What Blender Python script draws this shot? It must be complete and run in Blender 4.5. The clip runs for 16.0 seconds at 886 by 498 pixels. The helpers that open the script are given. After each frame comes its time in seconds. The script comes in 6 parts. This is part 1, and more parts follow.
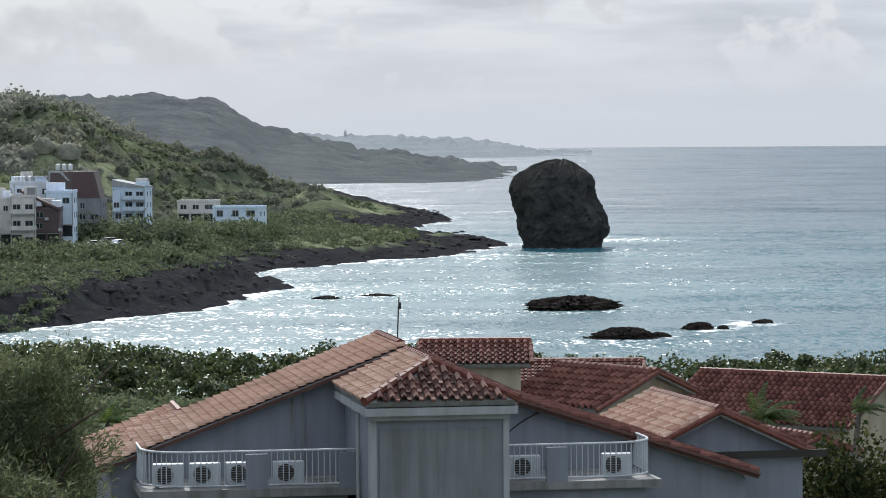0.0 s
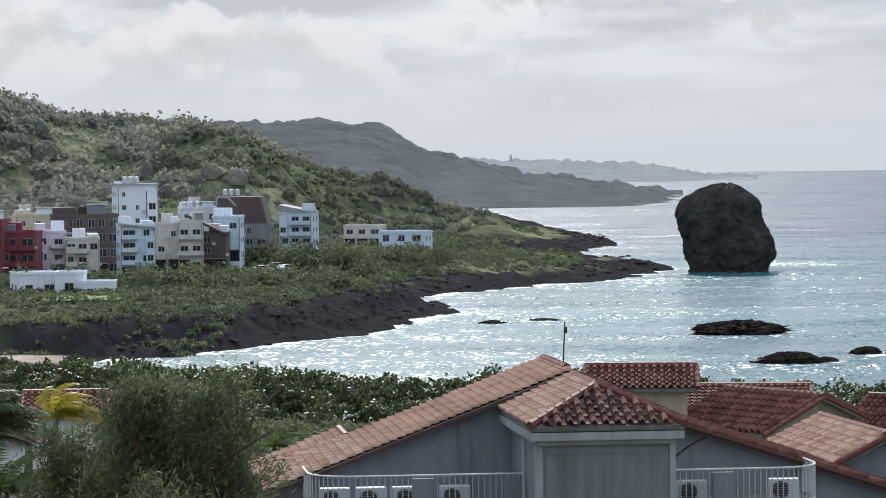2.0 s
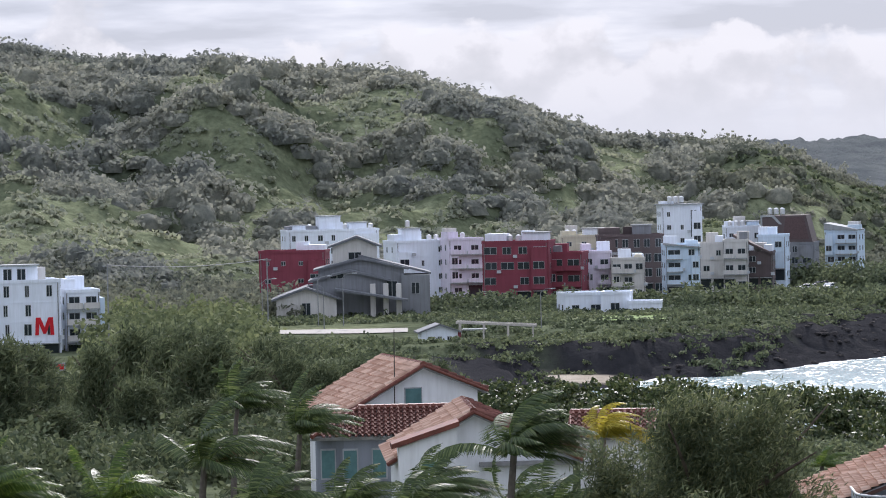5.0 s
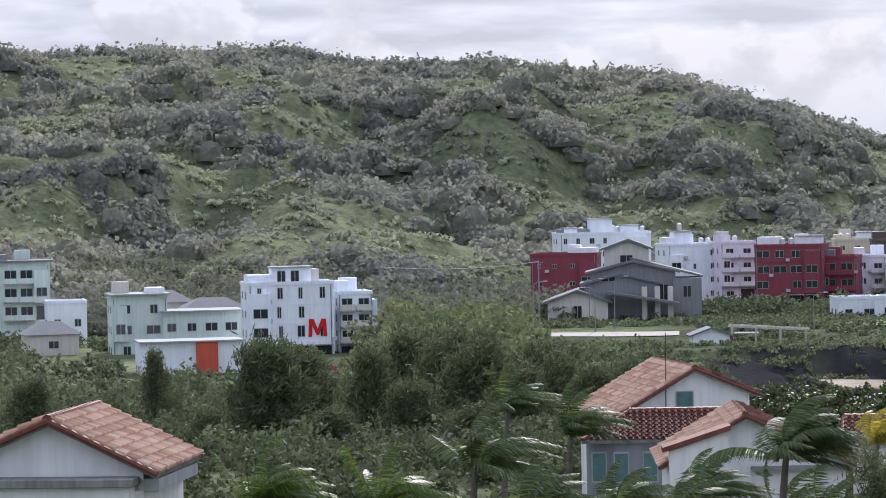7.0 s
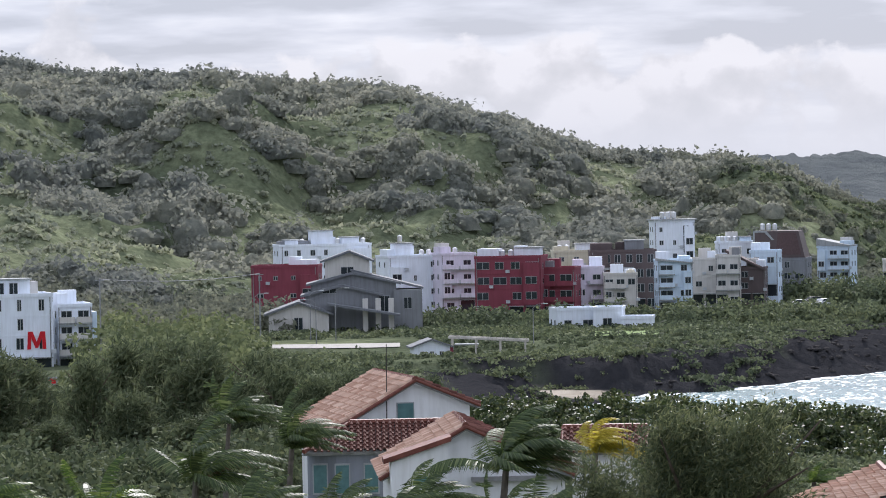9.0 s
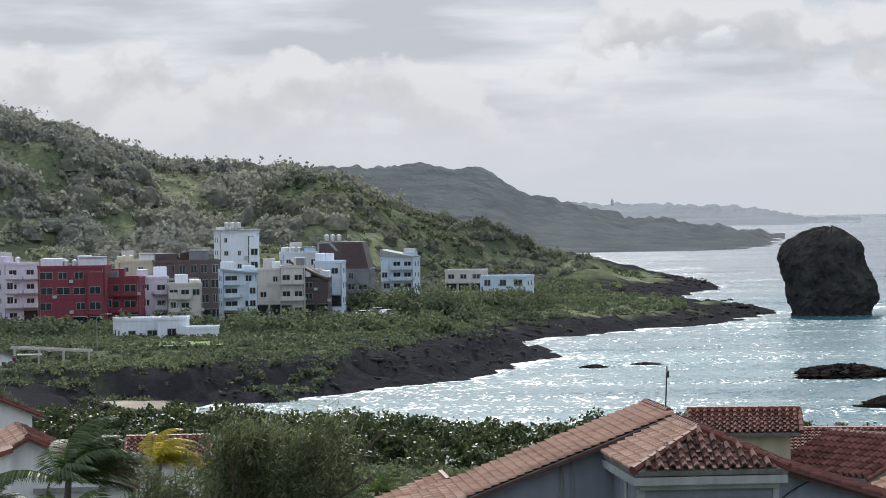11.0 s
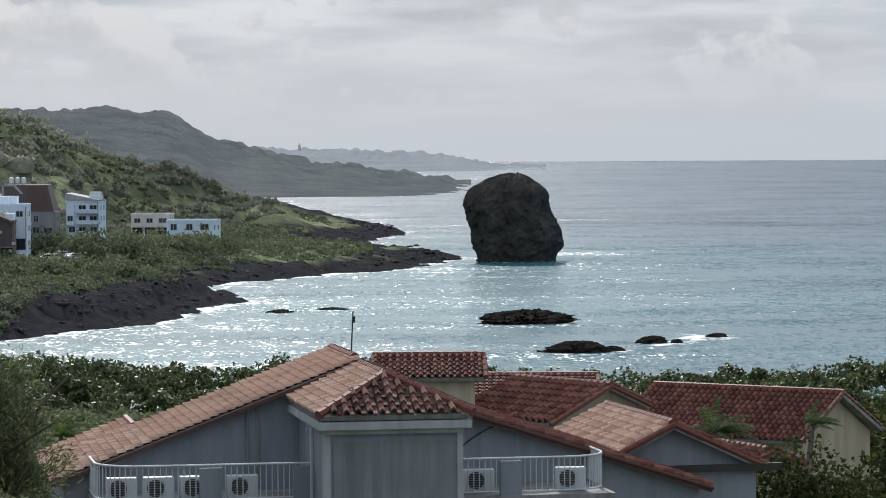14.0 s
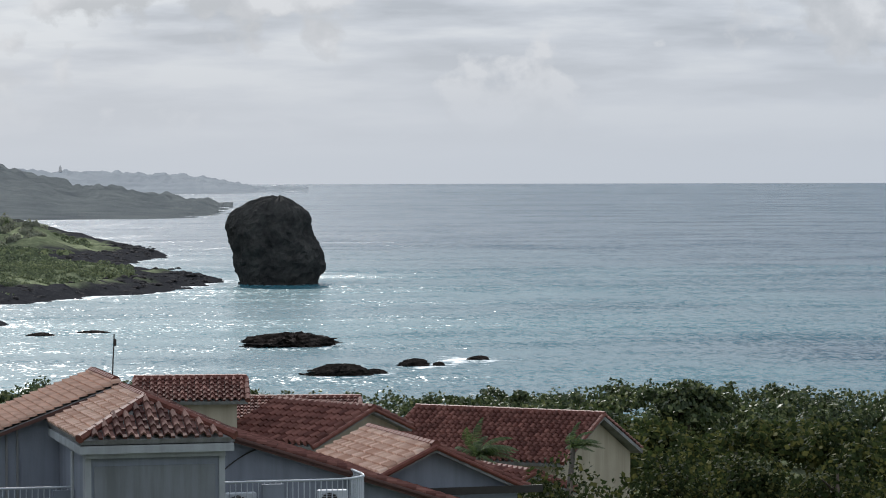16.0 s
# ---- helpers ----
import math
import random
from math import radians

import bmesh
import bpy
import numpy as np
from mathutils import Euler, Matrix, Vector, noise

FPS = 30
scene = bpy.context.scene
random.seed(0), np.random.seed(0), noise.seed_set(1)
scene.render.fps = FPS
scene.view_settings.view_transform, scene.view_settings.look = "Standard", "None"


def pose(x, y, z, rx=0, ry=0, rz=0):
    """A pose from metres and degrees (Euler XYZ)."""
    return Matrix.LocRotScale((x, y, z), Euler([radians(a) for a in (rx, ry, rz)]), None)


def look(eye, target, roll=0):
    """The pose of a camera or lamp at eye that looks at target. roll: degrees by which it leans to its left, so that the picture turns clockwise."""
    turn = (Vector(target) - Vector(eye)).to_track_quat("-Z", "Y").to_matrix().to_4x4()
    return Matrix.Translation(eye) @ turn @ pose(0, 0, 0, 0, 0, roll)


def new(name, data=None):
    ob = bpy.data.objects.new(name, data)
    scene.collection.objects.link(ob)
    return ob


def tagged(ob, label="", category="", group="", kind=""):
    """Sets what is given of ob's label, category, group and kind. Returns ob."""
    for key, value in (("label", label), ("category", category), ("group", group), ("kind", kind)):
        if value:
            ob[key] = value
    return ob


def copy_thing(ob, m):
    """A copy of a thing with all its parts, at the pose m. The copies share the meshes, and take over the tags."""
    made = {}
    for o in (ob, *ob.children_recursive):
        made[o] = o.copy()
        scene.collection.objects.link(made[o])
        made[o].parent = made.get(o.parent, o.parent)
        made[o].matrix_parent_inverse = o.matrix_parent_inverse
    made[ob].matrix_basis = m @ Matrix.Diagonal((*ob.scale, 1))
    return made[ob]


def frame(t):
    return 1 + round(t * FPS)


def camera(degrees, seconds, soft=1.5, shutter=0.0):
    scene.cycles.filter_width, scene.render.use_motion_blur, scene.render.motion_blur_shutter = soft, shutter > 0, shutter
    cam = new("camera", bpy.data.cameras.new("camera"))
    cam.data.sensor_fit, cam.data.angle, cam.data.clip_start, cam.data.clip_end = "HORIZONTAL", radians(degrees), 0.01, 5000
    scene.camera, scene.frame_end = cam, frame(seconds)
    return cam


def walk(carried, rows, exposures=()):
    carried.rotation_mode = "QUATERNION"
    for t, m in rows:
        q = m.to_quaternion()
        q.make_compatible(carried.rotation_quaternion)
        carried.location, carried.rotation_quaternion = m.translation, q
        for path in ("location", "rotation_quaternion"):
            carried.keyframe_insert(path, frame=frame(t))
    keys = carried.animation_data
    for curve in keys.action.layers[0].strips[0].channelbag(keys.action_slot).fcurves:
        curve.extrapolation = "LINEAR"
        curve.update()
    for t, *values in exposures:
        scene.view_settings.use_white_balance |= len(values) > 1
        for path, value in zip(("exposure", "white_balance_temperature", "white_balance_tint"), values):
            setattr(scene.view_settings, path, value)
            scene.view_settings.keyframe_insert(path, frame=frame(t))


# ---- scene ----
# The camera stands on a high balcony and pans over bay, village and hill.
EYE = 30.0
cam = camera(15.81, 16.0, soft=1.0)
PAN = [  # seconds, yaw, pitch, roll in degrees
    (0.00, -0.000, -2.152, 0.367),
    (0.50, 0.398, -2.044, 0.431),
    (1.00, 1.200, -2.033, 0.388),
    (1.50, 1.967, -1.915, 0.350),
    (2.00, 2.974, -1.689, 0.555),
    (2.50, 4.824, -1.673, 0.810),
    (3.00, 6.909, -1.693, 1.143),
    (3.50, 8.478, -1.647, 1.209),
    (4.00, 9.779, -1.512, 1.080),
    (4.50, 11.274, -1.335, 1.118),
    (5.00, 12.735, -1.184, 1.285),
    (5.20, 13.292, -1.128, 1.333),
    (5.62, 14.575, -1.092, 1.342),
    (6.04, 15.862, -1.062, 1.308),
    (6.46, 16.938, -1.040, 1.254),
    (6.88, 17.593, -1.029, 1.203),
    (7.30, 17.613, -1.031, 1.179),
    (7.50, 17.442, -1.065, 1.176),
    (8.00, 16.591, -1.116, 1.154),
    (8.50, 14.891, -1.044, 1.222),
    (9.00, 12.594, -0.919, 1.165),
    (9.50, 10.314, -0.857, 1.101),
    (10.00, 8.354, -0.799, 1.109),
    (10.20, 7.691, -0.806, 1.015),
    (10.62, 6.137, -0.815, 0.941),
    (11.04, 4.673, -0.872, 0.804),
    (11.46, 3.372, -0.982, 0.648),
    (11.88, 2.310, -1.146, 0.521),
    (12.30, 1.561, -1.369, 0.468),
    (12.50, 1.307, -1.576, 0.595),
    (13.00, 0.539, -2.021, 0.420),
    (13.50, -0.170, -1.997, 0.151),
    (14.00, -0.826, -1.910, 0.307),
    (14.50, -1.717, -1.908, 0.070),
    (15.00, -2.758, -1.931, 0.081),
    (15.50, -3.868, -1.750, 0.057),
    (16.00, -5.096, -1.516, 0.148),
]
walk(cam, [(t, pose(0, 0, EYE, 0, 0, yaw) @ pose(0, 0, 0, 90 + pitch) @ pose(0, 0, 0, 0, 0, -roll)) for t, yaw, pitch, roll in PAN],
     [(0.0, -0.01, 5950, 10), (2.0, 0.02, 5950, 11), (4.0, 0.16, 5900, 17), (8.0, 0.20, 5850, 18), (9.5, 0.10, 5920, 15), (12.5, -0.14, 6050, 10), (16.0, -0.16, 5950, 10)])

# ---- world and sun ----
SUN_AZ, SUN_EL = 7.0, 34.0     # degrees to the left of the first view, and up
world = bpy.data.worlds.new("sky")
scene.world = world
world.use_nodes = True
wn, wl = world.node_tree.nodes, world.node_tree.links
wn.clear()


def wmath(op, a, b=0.0, clamp=False):
    n = wn.new("ShaderNodeMath")
    n.operation, n.use_clamp = op, clamp
    for i, v in enumerate((a, b)):
        if isinstance(v, (int, float)):
            n.inputs[i].default_value = v
        else:
            wl.new(v, n.inputs[i])
    return n.outputs[0]


def wramp(fac, stops):
    n = wn.new("ShaderNodeValToRGB")
    r = n.color_ramp
    while len(r.elements) < len(stops):
        r.elements.new(0.5)
    for e, (p, c) in zip(r.elements, stops):
        e.position, e.color = p, (*c, 1)
    wl.new(fac, n.inputs[0])
    return n.outputs[0]


def wmix(fac, a, b):
    n = wn.new("ShaderNodeMix")
    n.data_type = "RGBA"
    for sock, v in ((n.inputs[0], fac), (n.inputs[6], a), (n.inputs[7], b)):
        if isinstance(v, (int, float)):
            sock.default_value = v
        elif isinstance(v, tuple):
            sock.default_value = (*v, 1)
        else:
            wl.new(v, sock)
    return n.outputs[2]


sky = wn.new("ShaderNodeTexSky")
sky.sky_type, sky.sun_disc = "NISHITA", False
sky.sun_elevation, sky.sun_rotation = radians(SUN_EL), radians(-SUN_AZ)
sky.altitude, sky.dust_density = 30, 2.0
skyc = wn.new("ShaderNodeVectorMath")
skyc.operation = "SCALE"
skyc.inputs["Scale"].default_value = 0.09
wl.new(sky.outputs[0], skyc.inputs[0])
tc = wn.new("ShaderNodeTexCoord")
sep = wn.new("ShaderNodeSeparateXYZ")
wl.new(tc.outputs["Generated"], sep.inputs[0])


def cloud_noise(scale, squash, detail, rough, off, rise=0.0):
    com = wn.new("ShaderNodeCombineXYZ")
    wl.new(wmath("ADD", sep.outputs[0], off), com.inputs[0])
    wl.new(sep.outputs[1], com.inputs[1])
    wl.new(wmath("MULTIPLY", wmath("ADD", sep.outputs[2], rise), squash), com.inputs[2])
    n = wn.new("ShaderNodeTexNoise")
    n.inputs["Scale"].default_value, n.inputs["Detail"].default_value = scale, detail
    n.inputs["Roughness"].default_value = rough
    wl.new(com.outputs[0], n.inputs["Vector"])
    return n.outputs[0]


# high thin layer in long streaks, and heaped clouds below it
streak = wramp(cloud_noise(15, 6.0, 7, 0.5, 3.0), [(0.38, (0.46, 0.50, 0.55)), (0.50, (0.60, 0.635, 0.68)), (0.62, (0.76, 0.78, 0.79))])
heap_n = cloud_noise(22, 1.25, 8, 0.52, 0.35)
heap_up = cloud_noise(22, 1.25, 8, 0.52, 0.35, 0.010)
# lit from above: bright where the cloud thins out upwards, grey at its base
relief = wmath("ADD", 0.5, wmath("MULTIPLY", wmath("SUBTRACT", heap_n, heap_up), 4.5))
heap_tone = wramp(relief, [(0.15, (0.50, 0.525, 0.55)), (0.50, (0.59, 0.605, 0.625)), (0.80, (0.74, 0.745, 0.75))])
# a bank of cumulus stands over the hill, its tops about three degrees up; single small clouds elsewhere
bank = wramp(wmath("MULTIPLY", sep.outputs[0], -1.0), [(0.0, (0, 0, 0)), (0.045, (0.2, 0.2, 0.2)), (0.09, (1, 1, 1)), (0.25, (1, 1, 1)), (0.33, (0.3, 0.3, 0.3))])
fall = wmath("MULTIPLY", wmath("SUBTRACT", 0.050, sep.outputs[2]), 7.0)
thick = wmath("ADD", heap_n, wmath("ADD", wmath("MULTIPLY", bank, wmath("MINIMUM", fall, 0.1)), wmath("MULTIPLY", wmath("SUBTRACT", bank, 1.0), 0.035)))
band = wramp(sep.outputs[2], [(0.0, (0, 0, 0)), (0.012, (0.6, 0.6, 0.6)), (0.026, (1, 1, 1)), (0.075, (0.8, 0.8, 0.8)), (0.5, (0.4, 0.4, 0.4))])
heap_f = wmath("MULTIPLY", wramp(thick, [(0.50, (0, 0, 0)), (0.54, (1, 1, 1))]), band, True)
clouds = wmix(heap_f, streak, heap_tone)
haze_f = wramp(sep.outputs[2], [(0.0, (1, 1, 1)), (0.018, (0.75, 0.75, 0.75)), (0.045, (0, 0, 0))])
clouds = wmix(haze_f, clouds, (0.62, 0.66, 0.70))
total = wmix(0.10, clouds, skyc.outputs[0])
# a cloudy sky grows brighter towards the zenith
lum = wn.new("ShaderNodeVectorMath")
lum.operation = "SCALE"
wl.new(total, lum.inputs[0])
wl.new(wmath("ADD", 1.0, wmath("MULTIPLY", wmath("MAXIMUM", wmath("SUBTRACT", sep.outputs[2], 0.05), 0.0), 0.65)), lum.inputs["Scale"])
total = lum.outputs[0]
bg = wn.new("ShaderNodeBackground")
bg.inputs[1].default_value = 1.0
wl.new(total, bg.inputs[0])
wo = wn.new("ShaderNodeOutputWorld")
wl.new(bg.outputs[0], wo.inputs[0])

sun_data = bpy.data.lights.new("sun", "SUN")
sun_data.energy, sun_data.angle, sun_data.color = 4.3, radians(0.6), (1.0, 0.93, 0.82)
sun = new("sun", sun_data)
_a, _e = radians(SUN_AZ), radians(SUN_EL)
sun.matrix_world = look((-math.sin(_a) * math.cos(_e) * 400, math.cos(_a) * math.cos(_e) * 400, math.sin(_e) * 400 + 30), (0, 0, 30))
scene.view_settings.exposure = 0.0


# ---- materials ----
def nodes_of(name):
    m = bpy.data.materials.new(name)
    m.use_nodes = True
    return m, m.node_tree.nodes, m.node_tree.links, m.node_tree.nodes["Principled BSDF"]


def ramp(n, l, fac, stops):
    r = n.new("ShaderNodeValToRGB")
    while len(r.color_ramp.elements) < len(stops):
        r.color_ramp.elements.new(0.5)
    for e, (p, c) in zip(r.color_ramp.elements, stops):
        e.position, e.color = p, (*c, 1) if isinstance(c, tuple) else (c, c, c, 1)
    l.new(fac, r.inputs[0])
    return r.outputs[0]


def noise_tex(n, l, scale, detail=5, rough=0.55, stretch=None, coords="Object"):
    t = n.new("ShaderNodeTexCoord")
    x = n.new("ShaderNodeTexNoise")
    x.inputs["Scale"].default_value, x.inputs["Detail"].default_value, x.inputs["Roughness"].default_value = scale, detail, rough
    src = t.outputs[coords]
    if stretch:
        mp = n.new("ShaderNodeMapping")
        mp.inputs["Scale"].default_value = stretch
        l.new(src, mp.inputs[0])
        src = mp.outputs[0]
    l.new(src, x.inputs["Vector"])
    return x.outputs[0]


def mixc(n, l, fac, a, b, blend="MIX"):
    m = n.new("ShaderNodeMix")
    m.data_type, m.blend_type = "RGBA", blend
    for sock, v in ((m.inputs[0], fac), (m.inputs[6], a), (m.inputs[7], b)):
        if isinstance(v, (int, float)):
            sock.default_value = v
        elif isinstance(v, tuple):
            sock.default_value = (*v, 1)
        else:
            l.new(v, sock)
    return m.outputs[2]


def bump(n, l, height, strength, dist, p):
    b = n.new("ShaderNodeBump")
    b.inputs["Strength"].default_value, b.inputs["Distance"].default_value = strength, dist
    l.new(height, b.inputs["Height"])
    l.new(b.outputs[0], p.inputs["Normal"])


def plaster(name, col, dirt=0.35, scale=0.6, rough=0.85):
    """Painted plaster with rain streaks and blotches."""
    m, n, l, p = nodes_of(name)
    big = ramp(n, l, noise_tex(n, l, scale, 6), [(0.35, (0.72, 0.72, 0.70)), (0.62, (1, 1, 1))])
    runs = ramp(n, l, noise_tex(n, l, 1.0, 6, 0.65, (2.2, 2.2, 0.18)), [(0.36, (0.55, 0.54, 0.50)), (0.56, (1, 1, 1))])
    c = mixc(n, l, dirt, col, mixc(n, l, 1.0, big, runs, "MULTIPLY"), "MULTIPLY")
    l.new(c, p.inputs["Base Color"])
    p.inputs["Roughness"].default_value = rough
    bump(n, l, noise_tex(n, l, 14, 4), 0.25, 0.02, p)
    return m


def simple(name, col, rough=0.6, metal=0.0, vary=0.25, scale=3.0):
    m, n, l, p = nodes_of(name)
    d = tuple(c * (1 - vary) for c in col)
    l.new(ramp(n, l, noise_tex(n, l, scale, 6), [(0.35, d), (0.65, col)]), p.inputs["Base Color"])
    p.inputs["Roughness"].default_value, p.inputs["Metallic"].default_value = rough, metal
    p.inputs["Specular IOR Level"].default_value = 0.5 if rough < 0.5 else 0.2
    return m


def tile_mat(name, dark, light, per_object=True):
    """Fired clay tiles, each its own tone, with lichen and soot."""
    m, n, l, p = nodes_of(name)
    if per_object:
        rnd = n.new("ShaderNodeObjectInfo").outputs["Random"]
    else:
        rnd = n.new("ShaderNodeNewGeometry").outputs["Random Per Island"]
    base = ramp(n, l, rnd, [(0.0, dark), (0.55, tuple((a + b) / 2 for a, b in zip(dark, light))), (1.0, light)])
    grime = ramp(n, l, noise_tex(n, l, 1.3, 6, 0.6), [(0.34, (0.45, 0.42, 0.40)), (0.58, (1, 1, 1))])
    c = mixc(n, l, 0.6, base, grime, "MULTIPLY")
    l.new(c, p.inputs["Base Color"])
    p.inputs["Roughness"].default_value, p.inputs["Specular IOR Level"].default_value = 0.8, 0.2
    bump(n, l, noise_tex(n, l, 30, 3), 0.2, 0.01, p)
    return m


def leaf_mat(name, dark, mid, light, rough=0.5, translucent=0.35, patch=0.05, mass=False):
    """Leaves: tone by leaf and by larger patches; light passes through."""
    m, n, l, p = nodes_of(name)
    rnd = n.new("ShaderNodeNewGeometry").outputs["Random Per Island"]
    a = ramp(n, l, rnd, [(0.0, dark), (0.6, mid), (1.0, light)])
    b = ramp(n, l, noise_tex(n, l, patch, 4), [(0.36, (0.66, 0.69, 0.69)), (0.64, (1.2, 1.16, 1.02))])
    c = mixc(n, l, 0.8, a, b, "MULTIPLY")
    if mass:
        tuft = noise_tex(n, l, 0.55, 7, 0.7)
        c = mixc(n, l, 0.75, c, ramp(n, l, tuft, [(0.34, (0.62, 0.64, 0.64)), (0.62, (1.22, 1.2, 1.12))]), "MULTIPLY")
        bump(n, l, tuft, 0.8, 1.6, p)
    l.new(c, p.inputs["Base Color"])
    p.inputs["Roughness"].default_value = rough
    p.inputs["Specular IOR Level"].default_value = 0.06 if rough > 0.7 else 0.25
    t = n.new("ShaderNodeBsdfTranslucent")
    l.new(c, t.inputs[0])
    s = n.new("ShaderNodeMixShader")
    s.inputs[0].default_value = translucent
    l.new(p.outputs[0], s.inputs[1])
    l.new(t.outputs[0], s.inputs[2])
    l.new(s.outputs[0], n["Material Output"].inputs[0])
    return m


def attr(n, name):
    a = n.new("ShaderNodeAttribute")
    a.attribute_name = name
    return a.outputs["Fac"]


def land_mat():
    """Scrub and grass inland, black coral rock by the water, sand in the cove."""
    m, n, l, p = nodes_of("land")
    g = ramp(n, l, noise_tex(n, l, 0.03, 8, 0.65), [(0.30, (0.07, 0.085, 0.06)), (0.5, (0.14, 0.16, 0.10)), (0.68, (0.26, 0.285, 0.18))])
    fine = ramp(n, l, noise_tex(n, l, 0.5, 6, 0.7), [(0.3, (0.45, 0.45, 0.42)), (0.7, (1.25, 1.25, 1.2))])
    g = mixc(n, l, 0.85, g, fine, "MULTIPLY")
    rk = ramp(n, l, noise_tex(n, l, 0.35, 8, 0.7), [(0.3, (0.025, 0.025, 0.028)), (0.6, (0.042, 0.042, 0.045)), (0.8, (0.08, 0.072, 0.067))])
    sd = ramp(n, l, noise_tex(n, l, 0.12, 6), [(0.35, (0.30, 0.26, 0.21)), (0.65, (0.46, 0.41, 0.34))])
    c = mixc(n, l, attr(n, "rock"), g, rk)
    c = mixc(n, l, attr(n, "sand"), c, sd)
    l.new(c, p.inputs["Base Color"])
    p.inputs["Roughness"].default_value, p.inputs["Specular IOR Level"].default_value = 1.0, 0.0
    bump(n, l, noise_tex(n, l, 0.4, 8, 0.7), 0.7, 1.2, p)
    return m


def sea_mat():
    m, n, l, p = nodes_of("sea_water")
    deep, shallow = (0.012, 0.052, 0.086), (0.046, 0.140, 0.165)
    patch = ramp(n, l, noise_tex(n, l, 0.006, 5, 0.6, (0.35, 1.6, 1)), [(0.38, 0.0), (0.62, 1.0)])
    c = mixc(n, l, attr(n, "shallow"), deep, shallow)
    c = mixc(n, l, mixc(n, l, 0.35, (0, 0, 0), patch), c, (0.016, 0.054, 0.084))
    add = n.new("ShaderNodeMath")
    add.operation = "MULTIPLY_ADD"
    l.new(attr(n, "foam"), add.inputs[0])
    add.inputs[1].default_value = 0.40
    l.new(noise_tex(n, l, 0.30, 9, 0.74, (1.0, 0.5, 1)), add.inputs[2])
    foam = ramp(n, l, add.outputs[0], [(0.69, 0.0), (0.80, 1.0)])
    # white flecks: wave caps, plus sun glints put into the colour
    caps_glints = ramp(n, l, noise_tex(n, l, 0.5, 9, 0.78, (0.8, 0.3, 1)), [(0.685, 0.0), (0.75, 0.8)])
    f = mixc(n, l, 1.0, foam, mixc(n, l, 1.0, caps_glints, attr(n, "shallow"), "MULTIPLY"), "LIGHTEN")
    c = mixc(n, l, f, c, (0.82, 0.84, 0.84))
    l.new(c, p.inputs["Base Color"])
    r = mixc(n, l, f, (0.26, 0.26, 0.26), (0.8, 0.8, 0.8))
    l.new(r, p.inputs["Roughness"])
    p.inputs["IOR"].default_value, p.inputs["Specular IOR Level"].default_value = 1.33, 0.14
    # wave slopes at three sizes turn the surface normal
    total = None
    for scale, stretch, k in ((0.012, (0.35, 1.6, 1), 0.20), (0.05, (0.6, 1.0, 1), 0.26), (0.45, (1.0, 0.4, 1), 0.28), (1.5, (1.0, 0.35, 1), 0.52)):
        t = n.new("ShaderNodeTexCoord")
        mp = n.new("ShaderNodeMapping")
        mp.inputs["Scale"].default_value = stretch
        l.new(t.outputs["Object"], mp.inputs[0])
        x = n.new("ShaderNodeTexNoise")
        x.inputs["Scale"].default_value, x.inputs["Detail"].default_value = scale, 4
        l.new(mp.outputs[0], x.inputs["Vector"])
        sub = n.new("ShaderNodeVectorMath")
        sub.operation = "SUBTRACT"
        l.new(x.outputs["Color"], sub.inputs[0])
        sub.inputs[1].default_value = (0.5, 0.5, 0.5)
        sc = n.new("ShaderNodeVectorMath")
        sc.operation = "MULTIPLY_ADD"
        l.new(sub.outputs[0], sc.inputs[0])
        sc.inputs[1].default_value = (k * 2, k * 2, 0)
        if total is None:
            sc.inputs[2].default_value = (0, 0, 1)
        else:
            l.new(total, sc.inputs[2])
        total = sc.outputs[0]
    nm = n.new("ShaderNodeVectorMath")
    nm.operation = "NORMALIZE"
    l.new(total, nm.inputs[0])
    l.new(nm.outputs[0], p.inputs["Normal"])
    return m


def rock_mat(name, dark, light, scale):
    m, n, l, p = nodes_of(name)
    c = ramp(n, l, noise_tex(n, l, scale, 9, 0.7), [(0.3, dark), (0.55, tuple((a + b) / 2 for a, b in zip(dark, light))), (0.75, light)])
    l.new(c, p.inputs["Base Color"])
    p.inputs["Roughness"].default_value, p.inputs["Specular IOR Level"].default_value = 1.0, 0.08
    bump(n, l, noise_tex(n, l, scale * 4, 8, 0.7), 0.9, 0.6, p)
    return m


def far_mat(name, dark, light, scale):
    m, n, l, p = nodes_of(name)
    l.new(ramp(n, l, noise_tex(n, l, scale, 8, 0.7), [(0.32, dark), (0.66, light)]), p.inputs["Base Color"])
    p.inputs["Roughness"].default_value, p.inputs["Specular IOR Level"].default_value = 1.0, 0.0
    bump(n, l, noise_tex(n, l, scale * 3, 7, 0.65), 0.8, 9.0, p)
    return m


